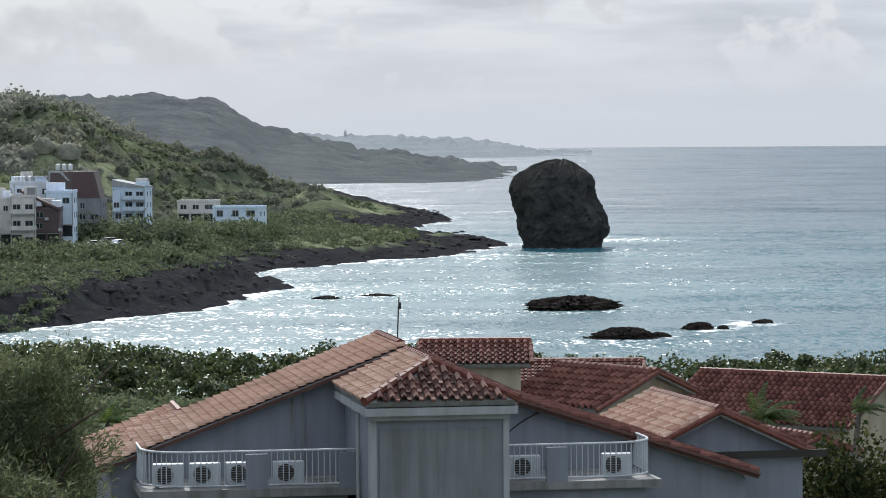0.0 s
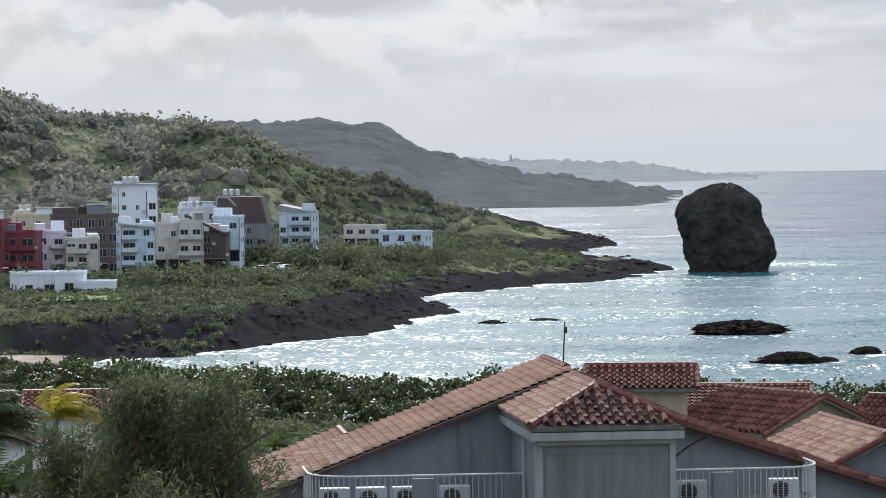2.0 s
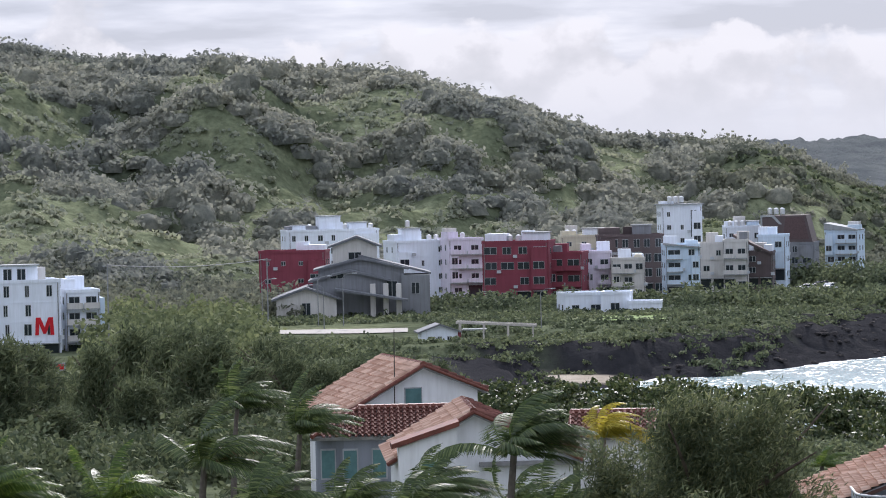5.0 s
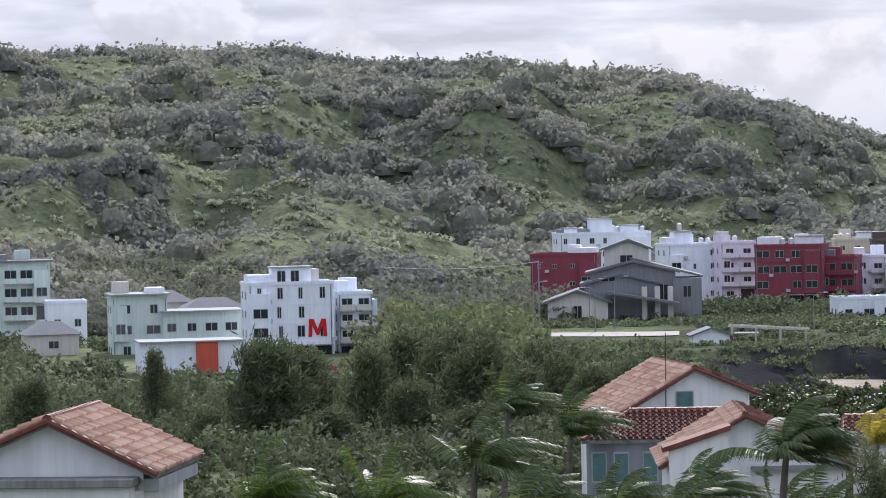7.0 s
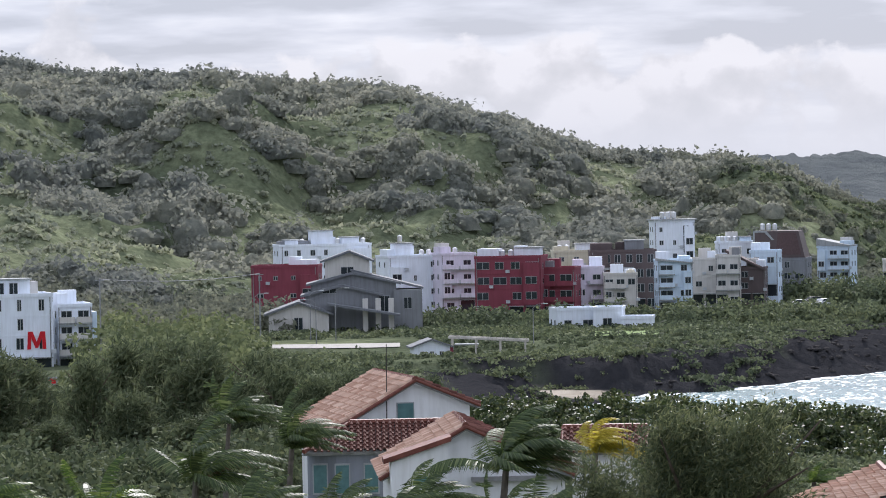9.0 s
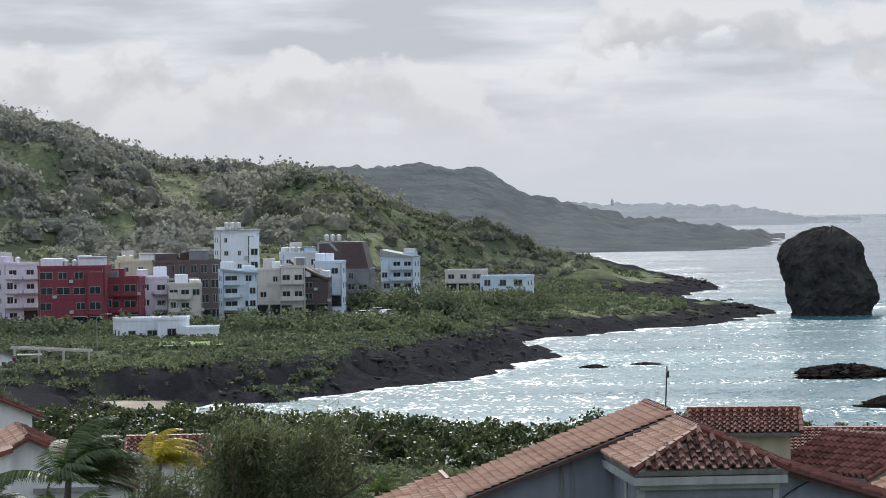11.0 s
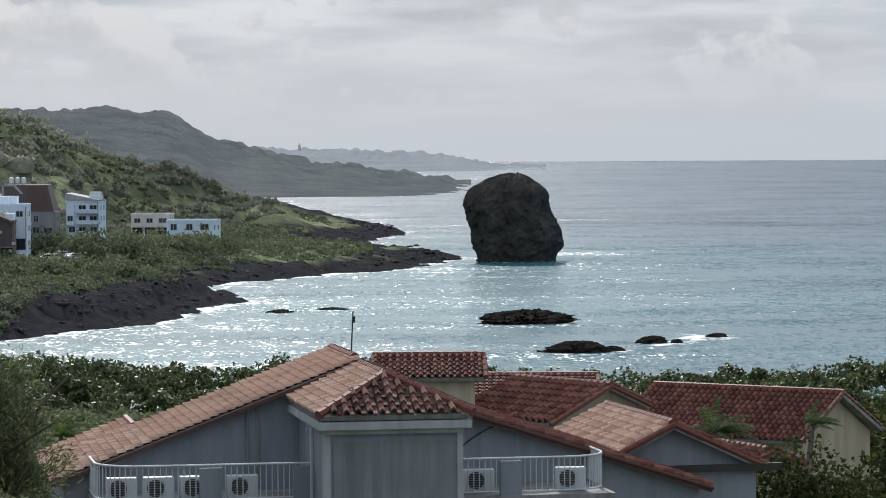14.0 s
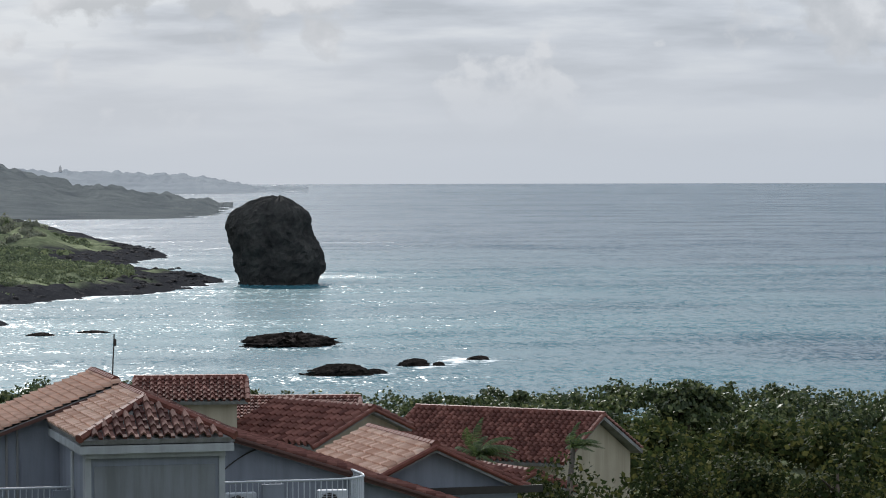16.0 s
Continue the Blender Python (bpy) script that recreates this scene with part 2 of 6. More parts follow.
MAT = dict(
    land=land_mat(), sea=sea_mat(),
    stack=rock_mat("stack_rock", (0.022, 0.022, 0.022), (0.10, 0.095, 0.085), 0.22),
    coral=rock_mat("coral_rock", (0.028, 0.028, 0.031), (0.095, 0.084, 0.079), 0.5),
    reef=rock_mat("reef_rock", (0.018, 0.016, 0.015), (0.11, 0.085, 0.07), 0.6),
    # far headlands: grey-blue distance haze put into the base colours
    far1=far_mat("hazed_headland", (0.10, 0.112, 0.118), (0.17, 0.182, 0.18), 0.03),
    far2=far_mat("hazed_cape", (0.23, 0.25, 0.27), (0.29, 0.31, 0.325), 0.012),
    # hill foliage is paled and greyed in colour to stand for haze
    wood_far=leaf_mat("hazed_hill_leaves", (0.28, 0.292, 0.275), (0.315, 0.328, 0.305), (0.35, 0.362, 0.325), 0.9, 0.4, 0.02, True),
    scrub_far=leaf_mat("hazed_scrub_leaves", (0.28, 0.298, 0.24), (0.325, 0.346, 0.268), (0.38, 0.402, 0.30), 0.9, 0.4, 0.02),
    wood_near=leaf_mat("hazed_flank_leaves", (0.185, 0.197, 0.17), (0.22, 0.235, 0.195), (0.26, 0.278, 0.22), 0.9, 0.35, 0.02, True),
    shore_scrub=leaf_mat("shore_scrub_leaves", (0.08, 0.10, 0.068), (0.14, 0.168, 0.10), (0.23, 0.265, 0.155), 0.75, 0.3, 0.04),
    grove=leaf_mat("grove_leaves", (0.11, 0.135, 0.075), (0.16, 0.19, 0.10), (0.24, 0.27, 0.15), 0.8, 0.35, 0.06),
    hedge=leaf_mat("sea_grape_leaves", (0.026, 0.04, 0.017), (0.06, 0.085, 0.033), (0.17, 0.185, 0.085), 0.5, 0.3, 0.15),
    casuarina=leaf_mat("casuarina_needles", (0.06, 0.08, 0.05), (0.115, 0.14, 0.08), (0.20, 0.225, 0.13), 0.75, 0.25, 0.2),
    casuarina_near=leaf_mat("near_casuarina_needles", (0.055, 0.075, 0.042), (0.125, 0.15, 0.08), (0.25, 0.265, 0.135), 0.7, 0.35, 0.35),
    broad=leaf_mat("broad_leaves", (0.018, 0.028, 0.011), (0.042, 0.058, 0.02), (0.125, 0.12, 0.04), 0.72, 0.35, 0.3),
    bright=leaf_mat("bright_leaves", (0.05, 0.09, 0.02), (0.10, 0.16, 0.035), (0.22, 0.27, 0.07), 0.4, 0.4, 0.3),
    palm=leaf_mat("palm_leaflets", (0.04, 0.065, 0.026), (0.09, 0.13, 0.05), (0.20, 0.24, 0.10), 0.48, 0.35, 0.4),
    palm_yellow=leaf_mat("yellow_palm_leaflets", (0.28, 0.24, 0.03), (0.50, 0.42, 0.05), (0.70, 0.60, 0.12), 0.4, 0.4, 0.4),
    palm_dry=leaf_mat("dry_palm_leaflets", (0.14, 0.09, 0.05), (0.22, 0.15, 0.08), (0.30, 0.22, 0.13), 0.6, 0.2, 0.4),
    bark=simple("bark", (0.13, 0.10, 0.08), 0.9, 0, 0.5, 4),
    palm_bark=simple("palm_bark", (0.16, 0.14, 0.12), 0.9, 0, 0.4, 5),
    # sun and shade coloured in: pale tiles for lit pitches, dark for shaded
    tile=tile_mat("sunlit_clay_tile", (0.47, 0.29, 0.21), (0.78, 0.58, 0.46)),
    tile_join=tile_mat("sunlit_tile_field", (0.43, 0.25, 0.175), (0.71, 0.50, 0.385), False),
    tile_red_shade=tile_mat("shaded_red_tile_field", (0.10, 0.038, 0.03), (0.22, 0.10, 0.078), False),
    tile_shade=tile_mat("shaded_clay_tile", (0.075, 0.032, 0.027), (0.24, 0.13, 0.105)),
    ridge_red=simple("ridge_tile", (0.20, 0.075, 0.055), 0.6, 0, 0.4, 2),
    wall_grey=plaster("grey_plaster", (0.235, 0.257, 0.297), 0.4),
    wall_white=plaster("white_plaster", (0.78, 0.79, 0.80), 0.3),
    wall_cream=plaster("cream_plaster", (0.42, 0.37, 0.28), 0.45),
    trim=plaster("white_trim", (0.36, 0.38, 0.39), 0.45, 1.2),
    rail=simple("white_rail_paint", (0.48, 0.51, 0.54), 0.4, 0, 0.12, 3),
    stain=plaster("stained_concrete", (0.26, 0.26, 0.26), 0.9, 0.9),
    glass=simple("dark_window_glass", (0.03, 0.04, 0.05), 0.12, 0, 0.4, 0.4),
    metal=simple("grey_metal", (0.30, 0.31, 0.32), 0.45, 0.6),
    iron=simple("dark_iron", (0.06, 0.055, 0.05), 0.6, 0.4),
    steel=simple("tank_steel", (0.72, 0.73, 0.74), 0.3, 0.9, 0.15, 2),
)


# ---- building helpers ----
def spot(az, d, z=0.0):
    """A place by its bearing to the left of the first view (degrees), distance and height."""
    a = radians(az)
    return Vector((-d * math.sin(a), d * math.cos(a), z))


def mesh_np(name, verts, faces, mat, smooth=False):
    """A mesh from numpy arrays: verts (n, 3), faces (m, 3 or 4)."""
    verts, faces = np.asarray(verts, np.float32), np.asarray(faces, np.int32)
    k = faces.shape[1]
    me = bpy.data.meshes.new(name)
    me.vertices.add(len(verts))
    me.vertices.foreach_set("co", verts.ravel())
    me.loops.add(faces.size)
    me.loops.foreach_set("vertex_index", faces.ravel())
    me.polygons.add(len(faces))
    me.polygons.foreach_set("loop_start", np.arange(len(faces), dtype=np.int32) * k)
    me.polygons.foreach_set("use_smooth", np.full(len(faces), smooth))
    me.update(calc_edges=True)
    me.materials.append(mat)
    return me


def part(name, bm, material, parent=None, label="", m=None):
    """Links a bmesh as one mesh object under a thing or a part."""
    me = bpy.data.meshes.new(name)
    bm.to_mesh(me)
    bm.free()
    me.materials.append(material)
    ob = new(name, me)
    ob.parent = parent
    if m is not None:
        ob.matrix_basis = m
    return tagged(ob, label)


def thing(name, label, category, m=None, group=""):
    ob = new(name)
    ob.empty_display_size = 0.5
    if m is not None:
        ob.matrix_basis = m
    return tagged(ob, label, category, group)


def box(bm, x0, x1, y0, y1, z0, z1, bevel=0.0):
    v = [bm.verts.new((x, y, z)) for z in (z0, z1) for x, y in ((x0, y0), (x1, y0), (x1, y1), (x0, y1))]
    fs = [bm.faces.new([v[i] for i in f]) for f in ((3, 2, 1, 0), (4, 5, 6, 7), (0, 1, 5, 4), (1, 2, 6, 5), (2, 3, 7, 6), (3, 0, 4, 7))]
    if bevel:
        bmesh.ops.bevel(bm, geom=list({e for f in fs for e in f.edges}), offset=bevel, segments=1, affect="EDGES")
    return v


def boxed(x0, x1, y0, y1, z0, z1, bevel=0.0):
    bm = bmesh.new()
    box(bm, x0, x1, y0, y1, z0, z1, bevel)
    return bm


def prism(bm, outline, y0, y1):
    """A solid from an outline in x and z, from y0 to y1."""
    a = [bm.verts.new((x, y0, z)) for x, z in outline]
    b = [bm.verts.new((x, y1, z)) for x, z in outline]
    bm.faces.new(a)
    bm.faces.new(b[::-1])
    n = len(a)
    for i in range(n):
        bm.faces.new((a[i], b[i], b[(i + 1) % n], a[(i + 1) % n]))
    bmesh.ops.recalc_face_normals(bm, faces=bm.faces[:])


def prismed(outline, y0, y1):
    bm = bmesh.new()
    prism(bm, outline, y0, y1)
    return bm


def rod(bm, a, b, r0, r1=None, n=6):
    a, b = Vector(a), Vector(b)
    q = (b - a).to_track_quat("Z", "Y")
    r1 = r0 if r1 is None else r1
    rings = []
    for p, r in ((a, r0), (b, r1)):
        rings.append([bm.verts.new(p + q @ Vector((r * math.cos(i * math.tau / n), r * math.sin(i * math.tau / n), 0))) for i in range(n)])
    for i in range(n):
        bm.faces.new((rings[0][i], rings[0][(i + 1) % n], rings[1][(i + 1) % n], rings[1][i]))
    bm.faces.new(rings[0][::-1])
    bm.faces.new(rings[1])


def rodded(a, b, r0, r1=None, n=6):
    bm = bmesh.new()
    rod(bm, a, b, r0, r1, n)
    return bm


# ---- the lie of the land ----
COAST = [(2600, -800), (700, 150), (300, 225), (120, 275), (40, 295), (-30, 320), (-74, 390), (-82, 448), (-72, 474), (-65, 480), (-57, 498),
         (-49, 516), (-41, 532), (-35, 570), (-30, 611), (-42, 667), (-21, 720), (-2, 749), (18, 830), (6, 852), (-10, 905), (-10, 985), (3, 1064), (-5, 1137), (-21, 1250),
         (-36, 1386), (-58, 1616), (-80, 1735), (-320, 2100), (-1600, 2500), (-3600, 1600), (-3600, -3600), (2600, -3600)]


def shore_distance(x, y):
    """Signed distance to the coast line: positive on land."""
    x, y = np.asarray(x, float), np.asarray(y, float)
    d2, inside = np.full(x.shape, 1e18), np.zeros(x.shape, bool)
    for (ax, ay), (bx, by) in zip(COAST, COAST[1:] + COAST[:1]):
        ex, ey = bx - ax, by - ay
        t = np.clip(((x - ax) * ex + (y - ay) * ey) / (ex * ex + ey * ey), 0, 1)
        d2 = np.minimum(d2, (x - ax - t * ex) ** 2 + (y - ay - t * ey) ** 2)
        if ay != by:
            inside ^= ((ay > y) != (by > y)) & (x < ex * (y - ay) / ey + ax)
    return np.where(inside, 1, -1) * np.sqrt(d2)


def ripple(x, y, size, seed):
    """Smooth unevenness from a sum of sines, about -1 to 1."""
    r = np.random.RandomState(seed)
    out = np.zeros_like(np.asarray(x, float))
    for k in range(9):
        a, w = r.uniform(0, math.tau), math.tau / (size * r.uniform(0.45, 1.6))
        out += np.sin((x * math.cos(a) + y * math.sin(a)) * w + r.uniform(0, math.tau))
    return out / 3.2


RIDGE_AZ = [-30.0, 0.0, 2.4, 2.9, 3.6, 4.3, 4.8, 5.5, 6.1, 6.7, 7.3, 7.9, 8.5, 9.2, 9.9, 11.2, 12.3, 13.3, 14.1, 15.6, 16.7, 17.8, 19.0, 20.4, 22.0, 23.7, 26.0, 34.0, 60.0]
RIDGE_EL = [-2.0, -1.6, -1.32, -1.15, -0.92, -0.68, -0.42, -0.08, 0.19, 0.40, 0.50, 0.58, 0.60, 0.66, 0.72, 1.25, 1.45, 1.88, 2.0, 2.1, 2.2, 2.18, 2.28, 2.52, 2.48, 2.58, 2.4, 2.0, 0.5]


def smooth(a, b, v):
    t = np.clip((v - a) / (b - a), 0, 1)
    return t * t * (3 - 2 * t)


def land_height(x, y):
    x, y = np.asarray(x, float), np.asarray(y, float)
    d, az = np.hypot(x, y), np.degrees(np.arctan2(-x, y))
    sd = shore_distance(x, y) + ripple(x, y, 26, 3) * 2.2 + ripple(x, y, 9, 4) * 0.9
    # a stepped coral bench by the water, then the plain
    coast = np.where(sd < 0, np.maximum(sd * 0.25, -4), 0) + smooth(0, 4, sd) * 1.1 + smooth(5, 10, sd) * (1.2 + 2.4 * (1 - smooth(590, 680, y))) + smooth(14, 40, sd) * (2.4 - 1.6 * (1 - smooth(590, 680, y)))
    coast += np.where(sd > 0, (ripple(x, y, 9, 5) * 0.55 + ripple(x, y, 4, 6) * 0.3) * (1 - smooth(18, 40, sd)), 0)
    coast -= np.where(sd > 0, 2.6 * np.exp(-(((x + 112) / 24) ** 2 + ((y - 508) / 17) ** 2)), 0)
    cove = np.exp(-(((x + 92) / 15) ** 2 + ((y - 464) / 10) ** 2))
    coast = np.where(sd > 0, np.maximum(coast - 5 * smooth(0.06, 0.3, cove), np.minimum(sd * 0.1, 0.7)), coast)
    near = 15.0 * (1 - smooth(165, 300, d)) * smooth(0, 60, sd)
    near = np.where(np.abs(az) > 40, 13 * smooth(0, 80, sd), near)
    z = np.where(sd > 0, np.maximum(coast, near), coast)
    # the hill behind the village
    foot, crest = np.interp(az, [-5, 3, 6, 10, 15, 19, 26, 60], [1000, 930, 800, 760, 770, 700, 640, 640]), np.interp(az, [-5, 3, 6, 9, 13, 20, 30], [1350, 1250, 1130, 1080, 1120, 1180, 1200])
    top = EYE + crest * np.tan(np.radians(np.interp(az, RIDGE_AZ, RIDGE_EL)))
    t = np.clip((d - foot) / (crest - foot), 0, 1.0)
    lift = (0.35 * t + 0.65 * t * t * (3 - 2 * t)) * (1 - 0.5 * smooth(1.0, 2.2, d / crest))
    hill = np.maximum(top - 6, 0) * lift + lift * (1 - lift) * 4 * (ripple(x, y, 120, 8) * 8 + ripple(x, y, 45, 9) * 4.0)
    return z + hill * smooth(5, 70, sd)


def polar_sheet(name, azs, ds, mat, height):
    A, D = np.meshgrid(np.radians(azs), ds, indexing="ij")
    X, Y = -D * np.sin(A), D * np.cos(A)
    Z = height(X, Y)
    na, nd = A.shape
    i = np.arange(na * nd).reshape(na, nd)
    f = np.stack([i[:-1, :-1], i[:-1, 1:], i[1:, 1:], i[1:, :-1]], -1).reshape(-1, 4)
    me = mesh_np(name, np.stack([X, Y, Z], -1).reshape(-1, 3), f, mat, True)
    return me, X.ravel(), Y.ravel()


def add_attr(me, name, values):
    me.attributes.new(name, "FLOAT", "POINT").data.foreach_set("value", np.asarray(values, np.float32))


AZ_ALL = np.concatenate([np.arange(-180, -34, 6.0), np.arange(-34, -14, 1.0), np.arange(-14, 30, 0.16), np.arange(30, 44, 1.0), np.arange(44, 180.1, 6.0)])
me, gx, gy = polar_sheet("ground", AZ_ALL, np.concatenate([[0.01], np.geomspace(20, 440, 46), np.geomspace(448, 2100, 290), np.geomspace(2300, 4900, 12)]), MAT["land"], land_height)
gsd = shore_distance(gx, gy) + ripple(gx, gy, 20, 11) * 5
sand = np.exp(-(((gx + 92) / 15) ** 2 + ((gy - 464) / 10) ** 2))
add_attr(me, "rock", (1 - smooth(11, 20, gsd + ripple(gx, gy, 60, 12) * 6 - 12 * (1 - smooth(620, 700, gy)) - 12 * smooth(840, 900, gy) * (1 - smooth(1010, 1080, gy)))) * (np.hypot(gx, gy) > 380))
add_attr(me, "sand", smooth(0.3, 0.45, sand))
tagged(new("ground", me), "green scrub land with black coral rock along the shore", "ground", kind="structure")

REEFS = [  # x, y, length, width, height, label
    (21.0, 528, 11.6, 7.0, 2.1, "long flat black reef standing in the bay"),
    (25.4, 454, 7.4, 4.0, 1.5, "low dark reef with pointed lumps in shallow water"),
    (30.6, 457, 3.4, 2.0, 0.6, "small flat dark reef awash in foam"),
    (37.9, 474, 3.6, 3.0, 1.0, "rounded dark rock in the surf"),
    (41.6, 474, 1.4, 1.4, 0.5, "small dark rock in the surf"),
    (48.9, 488, 2.6, 2.0, 0.5, "small dark rock ringed by white foam"),
    (-20.8, 566, 3.6, 2.6, 0.5, "small low rock off the coral shore"),
    (-12.0, 575, 4.5, 2.2, 0.35, "wave-washed low rock off the coral shore"),
]
STACK = Vector((30.0, 806, 0))
AZ_SEA = np.concatenate([np.arange(-180, -16, 4.0), np.arange(-16, 20, 0.2), np.arange(20, 180.1, 4.0)])
me, sx, sy = polar_sheet("sea", AZ_SEA, np.concatenate([[0.5], np.geomspace(150, 400, 16), np.geomspace(408, 1300, 180), np.geomspace(1330, 4950, 60)]), MAT["sea"], lambda x, y: np.zeros_like(x))
ssd = -shore_distance(sx, sy)
foam = 0.40 * (1 - smooth(0, 5, ssd)) + 0.25 * (1 - smooth(4, 34, ssd))
foam = np.maximum(foam, (1 - smooth(6, 60, ssd)) * 0.26 * smooth(880, 980, sy))
for rx, ry, rl, rw, rh, _ in REEFS:
    foam = np.maximum(foam, 0.6 * np.exp(-(((sx - rx) / (rl * 0.75 + 2.5)) ** 2 + ((sy - ry) / (rw * 0.9 + 7)) ** 2)))
foam = np.maximum(foam, 0.7 * np.exp(-(((sx - 46) / 6) ** 2 + ((sy - 486) / 12) ** 2)))
foam = np.maximum(foam, 0.4 * np.exp(-(((sx - 30) / 16) ** 2 + ((sy - 803) / 20) ** 2)))
add_attr(me, "foam", foam)
add_attr(me, "shallow", np.clip(1 - smooth(10, 330, ssd) + 0.25 * ripple(sx, sy, 160, 21) * smooth(30, 200, ssd), 0, 1) * (1 - smooth(700, 1300, np.hypot(sx, sy))))
tagged(new("water", me), "blue-green sea with chop, glitter and foam at the shore", "sea", kind="structure")


def headland(name, label, az, el, d0, d1, mat, seed):
    """A far headland: its crest by bearing and height, falling to the sea before and behind."""
    azs, ds = np.arange(az[0], az[-1], 0.035 if az[-1] > az[0] else -0.035), np.linspace(d0, d1, 34)
    A, D = np.meshgrid(azs, ds, indexing="ij")
    X, Y = -D * np.sin(np.radians(A)), D * np.cos(np.radians(A))
    dc = d0 + 0.55 * (d1 - d0)
    top = EYE + dc * np.tan(np.radians(np.interp(A, az[::-1], el[::-1])))
    t = np.clip((D - d0) / (dc - d0), 0, 1)
    prof = (0.6 * t + 0.4 * t * t) * (1 - smooth(1.0, 1.8, (D - d0) / (dc - d0)) * 1.2)
    Z = np.maximum(top, 0.5) * prof + (ripple(X, Y, 75, seed) * 2.4 + ripple(X, Y, 17, seed + 1) * 1.3 + ripple(X, Y, 8, seed + 2) * 0.7) * np.clip(prof, 0, 1) - 0.4
    i = np.arange(A.size).reshape(A.shape)
    f = np.stack([i[:-1, :-1], i[1:, :-1], i[1:, 1:], i[:-1, 1:]], -1).reshape(-1, 4)
    ob = new(name, mesh_np(name, np.stack([X, Y, Z], -1).reshape(-1, 3), f, mat, True))
    return tagged(ob, label, "headland", kind="structure")


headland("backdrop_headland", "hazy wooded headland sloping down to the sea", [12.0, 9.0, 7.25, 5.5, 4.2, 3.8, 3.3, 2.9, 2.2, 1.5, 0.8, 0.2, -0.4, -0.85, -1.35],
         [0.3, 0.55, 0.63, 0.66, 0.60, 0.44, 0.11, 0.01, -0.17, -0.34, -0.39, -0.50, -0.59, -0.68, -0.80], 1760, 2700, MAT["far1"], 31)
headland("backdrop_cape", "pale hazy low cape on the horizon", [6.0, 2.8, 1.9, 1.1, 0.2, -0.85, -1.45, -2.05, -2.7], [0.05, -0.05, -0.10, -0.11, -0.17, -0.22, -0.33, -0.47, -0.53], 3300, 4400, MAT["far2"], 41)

# ---- rocks in the sea ----
def rock_mesh(name, sections, mat, seed, n=72, rough=0.06, jag=0.02):
    """A rock from level sections (height, half width, half depth, shift x): lumpy and notched."""
    zs, wx, wy, ox = (np.array(c, float) for c in zip(*sections))
    lev = 44
    z = np.linspace(zs[0], zs[-1], lev)
    ang = np.arange(n) * math.tau / n
    V = []
    for k in range(lev):
        a, b, o = np.interp(z[k], zs, wx), np.interp(z[k], zs, wy), np.interp(z[k], zs, ox)
        for t in ang:
            p = Vector((math.cos(t) * 1.9 + seed, math.sin(t) * 1.9, z[k] / max(zs[-1], 1) * 3.2))
            s = 1 + rough * 1.5 * noise.fractal(p * 0.9, 1.0, 2.0, 3) + rough * noise.fractal(p * 3.2, 0.8, 2.0, 4)
            s += rough * 0.5 * (1 - 2 * abs(noise.noise(p * 2.2)))
            V.append((o + math.cos(t) * a * s, math.sin(t) * b * s, z[k] + jag * (zs[-1] - zs[0]) * noise.fractal(p * 4, 0.8, 2.0, 3)))
    V.append((ox[-1], 0, zs[-1] + 0.1))
    i = np.arange(lev * n).reshape(lev, n)
    j = np.roll(i, -1, 1)
    F = np.stack([i[:-1], j[:-1], j[1:], i[1:]], -1).reshape(-1, 4).tolist()
    me = bpy.data.meshes.new(name)
    me.from_pydata(V, [], F + [(int(i[-1, k]), int(j[-1, k]), lev * n) for k in range(n)])
    me.materials.append(mat)
    return me


stack = new("sea_rock", rock_mesh("sea_rock", [(-1.5, 9.5, 8.5, -0.1), (0.7, 9.6, 8.5, -0.1), (2.4, 10.2, 9, 0.2), (3.8, 11.0, 9, 0.5), (5.2, 11.3, 9.5, 0.4), (6.7, 10.8, 9.5, 0.0), (8.8, 11.2, 9.5, -0.3), (10.9, 11.2, 9.5, -1.1),
                                                 (13, 10.6, 9.5, -2.2), (15.2, 10.5, 9, -2.3), (17.7, 9.4, 8.5, -1.9), (19.4, 7.4, 7, -1.6), (20.9, 5.2, 5, -1.5), (21.9, 1.4, 1.5, 0.0)], MAT["stack"], 3.7, 110, 0.06, 0.03))
stack.location = STACK
tagged(stack, "massive dark coral rock stack rising from the sea", "sea stack")
for k, (rx, ry, rl, rw, rh, label) in enumerate(REEFS):
    a, b = rl / 2, rw / 2
    ob = new("reef_rock", rock_mesh("reef_rock", [(-0.6, a * 1.05, b * 1.05, 0), (0.1, a, b, 0), (rh * 0.5, a * 0.86, b * 0.8, 0.05 * a), (rh * 0.85, a * 0.55, b * 0.5, 0.12 * a), (rh, a * 0.2, b * 0.2, 0.2 * a)], MAT["reef"], 11 + 3.1 * k, 90, 0.36, 0.16))
    ob.location = (rx, ry, 0)
    tagged(ob, label, "reef", "reefs in the bay")


# ---- leaves ----
def leaf_quads(P, size, up=0.3, rng=None, long=1.6, lean=None, face=None):
    """Pointed leaf quads at the points P with random turns; size per leaf."""
    n = len(P)
    a = rng.normal(size=(n, 3))
    if lean is not None:
        a += lean
    a /= np.linalg.norm(a, axis=1)[:, None] + 1e-9
    b = rng.normal(size=(n, 3)) * [1, 1, 1 - up]
    if face is not None:
        a -= face * ((a * face).sum(1) / ((face * face).sum(1) + 1e-9))[:, None]
        a /= np.linalg.norm(a, axis=1)[:, None] + 1e-9
        b = np.cross(face, a)
    b -= a * (a * b).sum(1)[:, None]
    b /= np.linalg.norm(b, axis=1)[:, None] + 1e-9
    s = np.asarray(size)[:, None]
    V = np.stack([P - a * s * 0.5 * long, P + b * s * 0.5, P + a * s * 0.5 * long, P - b * s * 0.5], 1).reshape(-1, 3)
    return V, np.arange(4 * n).reshape(n, 4)


